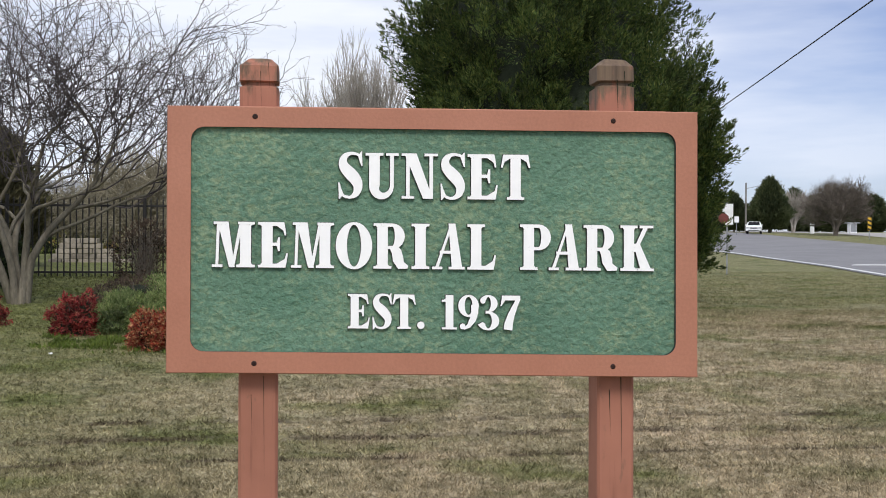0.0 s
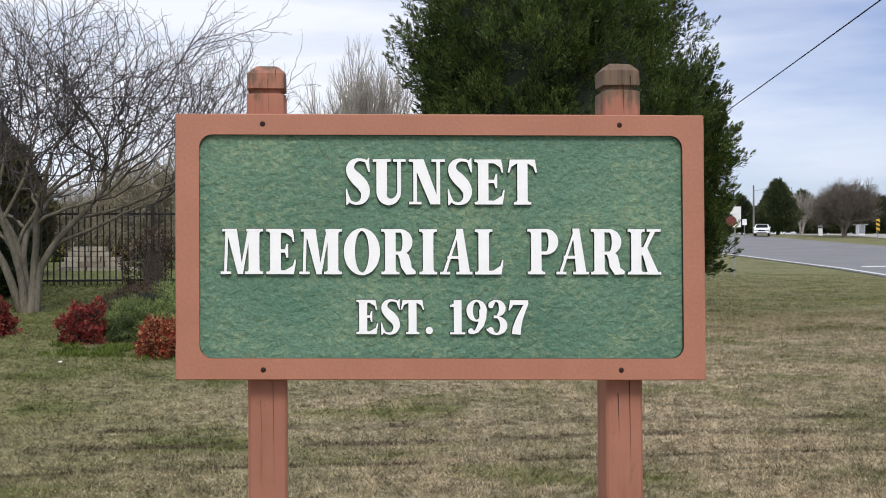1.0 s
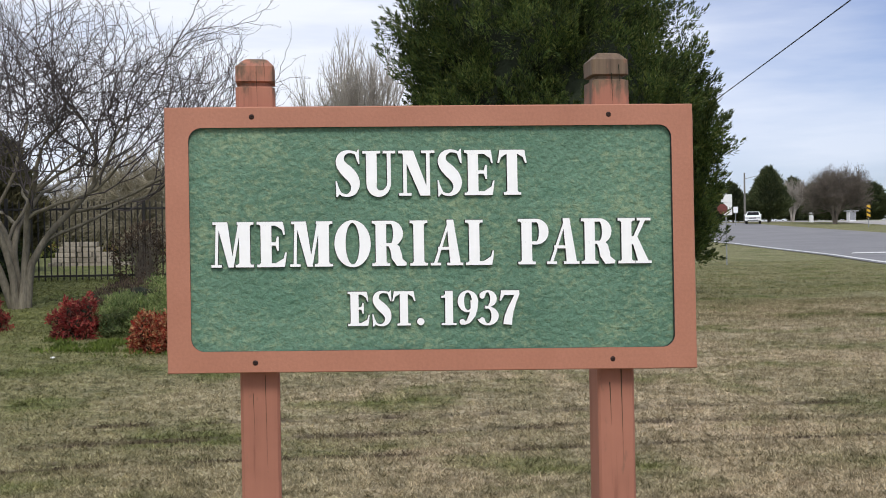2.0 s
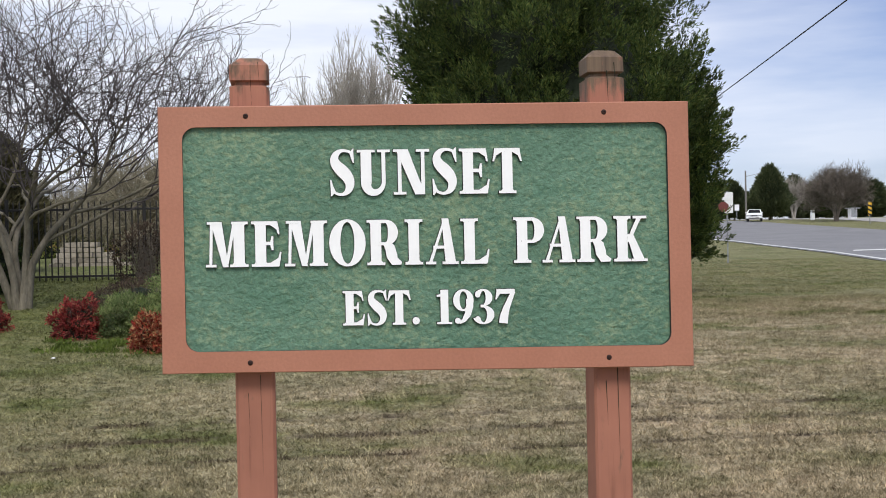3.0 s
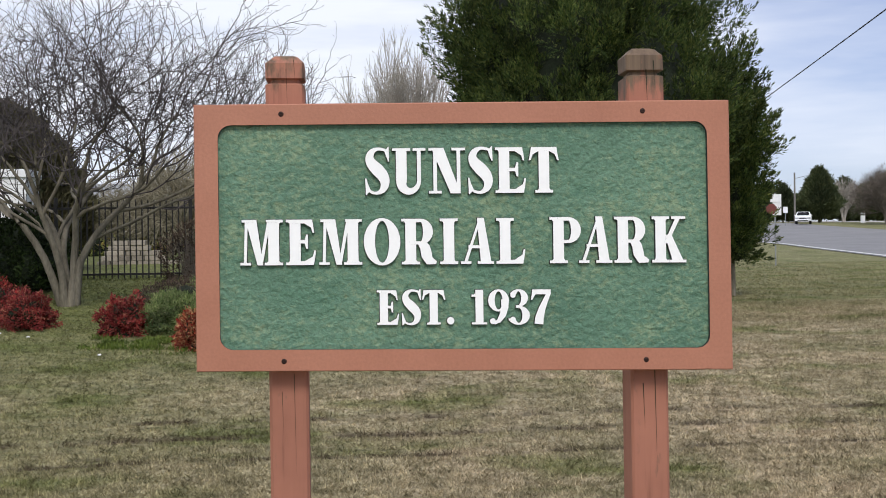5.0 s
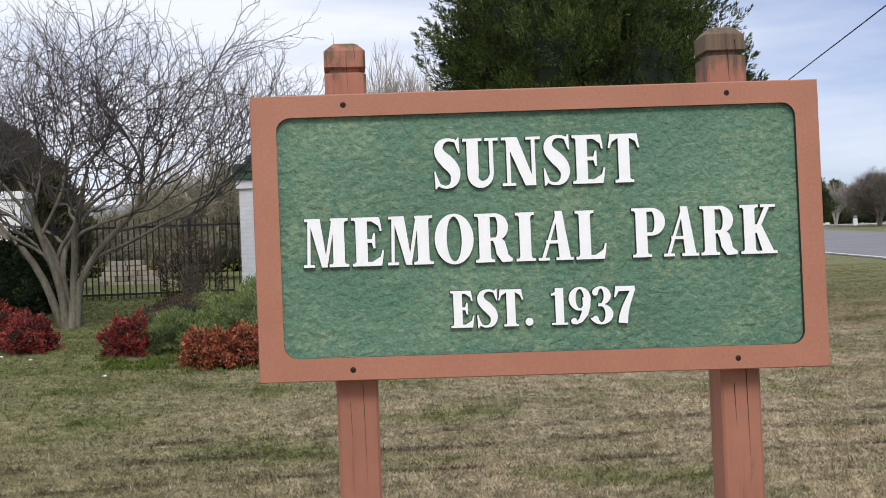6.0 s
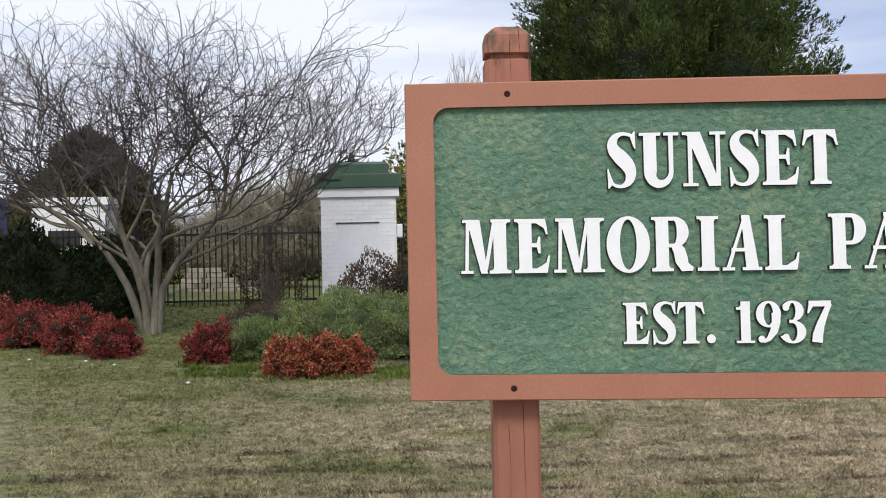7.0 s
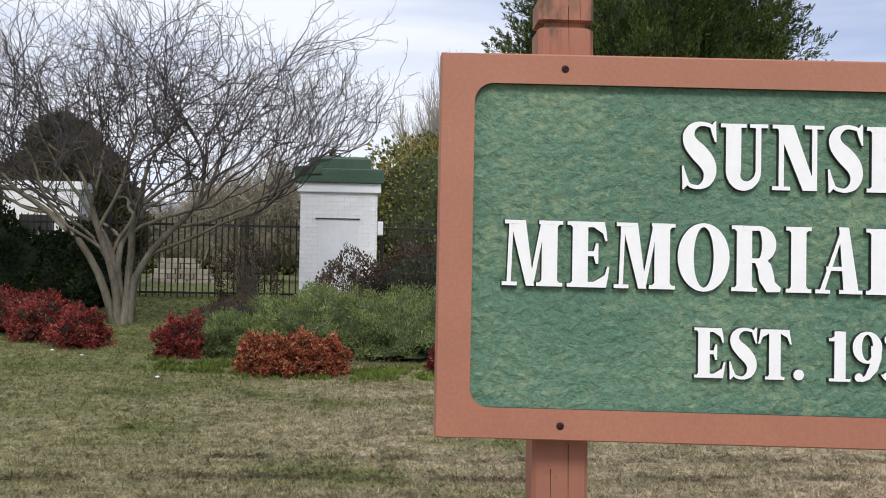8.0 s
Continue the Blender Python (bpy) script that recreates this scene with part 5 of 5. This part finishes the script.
def sedan(x, y, yaw):
    """A white saloon car seen from the front."""
    root = thing("car", "white sedan car on the road", "car", pose(x, y, gz(x, y) + 0.03, 0, 0, yaw))
    prof = [(-2.35, 0.35), (-2.42, 0.55), (-2.35, 0.78), (-1.15, 0.95), (-0.35, 1.42), (0.95, 1.45), (1.65, 1.02), (2.35, 0.95), (2.42, 0.6), (2.35, 0.35)]
    bm = bmesh.new()
    rings = []
    for x_, inset in ((-0.90, 0.0), (-0.80, 0.05), (0.80, 0.05), (0.90, 0.0)):
        rings.append([bm.verts.new((x_ * (0.80 if z > 1.2 else 1.0), yy * (1 - inset * 0.0), z + (inset if z > 0.9 else 0))) for yy, z in prof])
    n = len(prof)
    for a, b in zip(rings, rings[1:]):
        for i in range(n):
            bm.faces.new((a[i], a[(i + 1) % n], b[(i + 1) % n], b[i]))
    bm.faces.new(rings[0][::-1])
    bm.faces.new(rings[-1])
    bmesh.ops.recalc_face_normals(bm, faces=bm.faces)
    part("body", bm, M_WHITE, root, "white painted body")

    def quad(name, pts, mat, label):
        b = bmesh.new()
        b.faces.new([b.verts.new(p) for p in pts])
        bmesh.ops.solidify(b, geom=b.faces[:], thickness=0.012)
        part(name, b, mat, root, label)

    quad("windscreen", ((-0.72, -1.12, 1.03), (0.72, -1.12, 1.03), (0.62, -0.42, 1.44), (-0.62, -0.42, 1.44)), M_CARGLASS, "dark windscreen")
    quad("rear_window", ((-0.66, 1.60, 1.10), (0.66, 1.60, 1.10), (0.60, 1.02, 1.46), (-0.60, 1.02, 1.46)), M_CARGLASS, "dark rear window")
    for s in (-1, 1):
        quad("side_window", ((s * 0.86, -0.85, 1.10), (s * 0.86, 1.35, 1.10), (s * 0.745, 0.90, 1.40), (s * 0.745, -0.35, 1.38)), M_CARGLASS, "dark side window")
        part("headlight", box(s * 0.66 - 0.2, s * 0.66 + 0.2, -2.44, -2.36, 0.62, 0.76, 0.02), M_CHROME, root, "clear headlight")
        part("mirror", box(s * 0.95 - 0.08, s * 0.95 + 0.08, -0.95, -0.80, 1.0, 1.12, 0.02), M_WHITE, root)
        for yy in (-1.45, 1.45):
            tyre = part("wheel", lathe([(0.16, -0.11), (0.30, -0.11), (0.33, -0.07), (0.33, 0.07), (0.30, 0.11), (0.16, 0.11)], 20, m=pose(s * 0.80, yy, 0.33, 0, 90, 0)), M_RUBBER, root, "black tyre")
            part("hub", lathe([(0.17, -0.115), (0.19, 0.0), (0.17, 0.115)], 14, m=pose(s * 0.80, yy, 0.33, 0, 90, 0)), M_CHROME, tyre, "steel hub")
    part("grille", box(-0.42, 0.42, -2.445, -2.38, 0.60, 0.74, 0.01), M_CARGLASS, root, "dark grille")
    part("bumper", box(-0.88, 0.88, -2.50, -2.30, 0.36, 0.52, 0.04), M_WHITE, root, "white bumper")
    part("air_intake", box(-0.6, 0.6, -2.51, -2.48, 0.38, 0.46, 0.01), M_RUBBER, root, "dark lower intake")
    return root


sedan(55.7, 136.0, -24)

evergreen("evergreen_tree", 64.5, 152.0, 7.3, 3.1, 12.3, "broad dark evergreen tree beside the far road", M_PINE, 2600, 9, 0.55, 0.16, power=0.75)
evergreen("evergreen_tree", 62.6, 160.0, 5.3, 2.2, 13.1, "dark evergreen tree behind the utility pole", M_PINE, 1200, 9, 0.5, 0.16, power=0.75, group="far evergreens")
for i, (x, y, h, r) in enumerate(((74.6, 175, 6.9, 2.2), (78.4, 175, 6.6, 2.4))):
    evergreen("pine_tree", x, y, h, r, 14.2 + i, "dark pine tree in the distance", M_PINE, 900, 9, 0.6, 0.18, power=0.6, group="far evergreens")
tan = branching(31, 8, 0.5, 0.6, (1.9, 1.7, 1.2, 0.8), ((0.12, 0.07), (0.05, 0.03), (0.028, 0.02), (0.02, 0.014)), (5, 7, 7), (0.06, 0.1, 0.13, 0.16), (0.3, 0.4, 0.4, 0.3), 5.8, 2.7, 0.3, 6)
bare_tree("bare_tree", "pale tan leafless tree beside the far road", 71.5, 160.0, tan, M_PALE_TWIG, M_PALE_TWIG)
dome = branching(32, 12, 0.3, 1.1, (2.0, 1.7, 1.3, 0.9, 0.5), ((0.12, 0.07), (0.05, 0.03), (0.026, 0.018), (0.016, 0.012), (0.012, 0.008)), (5, 6, 6, 6), (0.06, 0.1, 0.13, 0.16, 0.18), (0.1, 0.2, 0.25, 0.25, 0.25), 6.4, 4.3, 0.25, 6)
bare_tree("crape_myrtle", "rounded brown leafless tree on the grass median", 64.0, 131.5, dome, M_BROWN_TWIG, M_BROWN_TWIG)
rng_far = random.Random(8)
for i in range(22):
    x = 96 + i * 3.6 + rng_far.uniform(-2, 2)
    y = 228 + rng_far.uniform(-12, 25)
    if i == 0:
        far_pine = evergreen("pine_tree", x, y, 8.6, 3.6, 15.5, "dark pine of the distant treeline", M_PINE, 700, 8, 0.9, 0.28, power=0.5, group="distant treeline")
    else:
        k = rng_far.uniform(0.75, 1.1)
        copy_thing(far_pine, pose(x, y, gz(x, y) - 0.1, 0, 0, rng_far.uniform(0, 360)) @ Matrix.Diagonal((k * 1.2, k * 1.2, k * 0.9, 1)))

box_w = thing("utility_cabinet", "white roadside utility cabinet", "cabinet", pose(75.6, 150.0, gz(75.6, 150.0)))
part("body", box(-0.45, 0.45, 0, 0.9, -0.1, 1.35, 0.03), M_WHITE, box_w)
part("roof", box(-0.9, 0.9, -0.1, 1.0, 1.35, 1.5, 0.05), M_GALV, box_w, "grey lid")
part("door", box(-0.4, 0.4, -0.03, 0.02, 0.2, 1.3, 0.01), M_GALV, box_w)
post_w = thing("marker_post", "white marker post beside the road", "post", pose(65.0, 140.0, gz(65.0, 140.0)))
part("shaft", box(-0.22, 0.22, -0.2, 0.2, -0.1, 1.25, 0.03), M_WHITE, post_w)
part("band", box(-0.225, 0.225, -0.205, 0.205, 0.95, 1.05), M_GALV, post_w, "grey band")


# ---- litter on the lawn ----
rng_l = random.Random(2)
for x, y in ((-3.08, 14.0), (-4.77, 16.0), (-2.3, 19.2), (-0.4, 15.0), (-5.6, 16.3), (-4.3, 15.6)):
    bm = bmesh.new()
    bmesh.ops.create_icosphere(bm, subdivisions=2, radius=0.026)
    for v in bm.verts:
        v.co = Vector((v.co.x * rng_l.uniform(0.7, 1.3), v.co.y * rng_l.uniform(0.6, 1.2), max(-0.01, v.co.z * rng_l.uniform(0.3, 0.6))))
    ob = new("litter", mesh_of("litter", bm, M_DEBRIS, False))
    ob.location = (x, y, gz(x, y) + 0.03)
    tagged(ob, "small crumpled scrap of white litter on the grass", "litter", "scraps on the lawn")


# ---- bricks of the pillars ----
def lay_bricks():
    L, H, D = 0.205, 0.068, 0.03
    mesh_full = mesh_of("brick", box(0, L, 0, D, 0, H), M_BRICK)
    mesh_half = mesh_of("brick", box(0, L / 2 - 0.004, 0, D, 0, H), M_BRICK)
    rng = random.Random(6)
    for root, w, d, z0, z1 in BRICKS:
        z, row = max(z0, z1 - 25 * 0.076), 0
        z = z1 - 0.076
        while z > z0 and row < 26:
            x = -w / 2 + 0.0005
            half = row % 2 == 1
            while x < w / 2 - 0.06:
                me = mesh_half if half or x + L > w / 2 + 0.02 else mesh_full
                ob = part("brick", me, None, root)
                ob.location = (x, -rng.uniform(0.0, 0.0025), z + rng.uniform(-0.001, 0.001))
                x += (L if me is mesh_full else L / 2 - 0.004) + 0.009
                half = False
            z, row = z - 0.076, row + 1


lay_bricks()
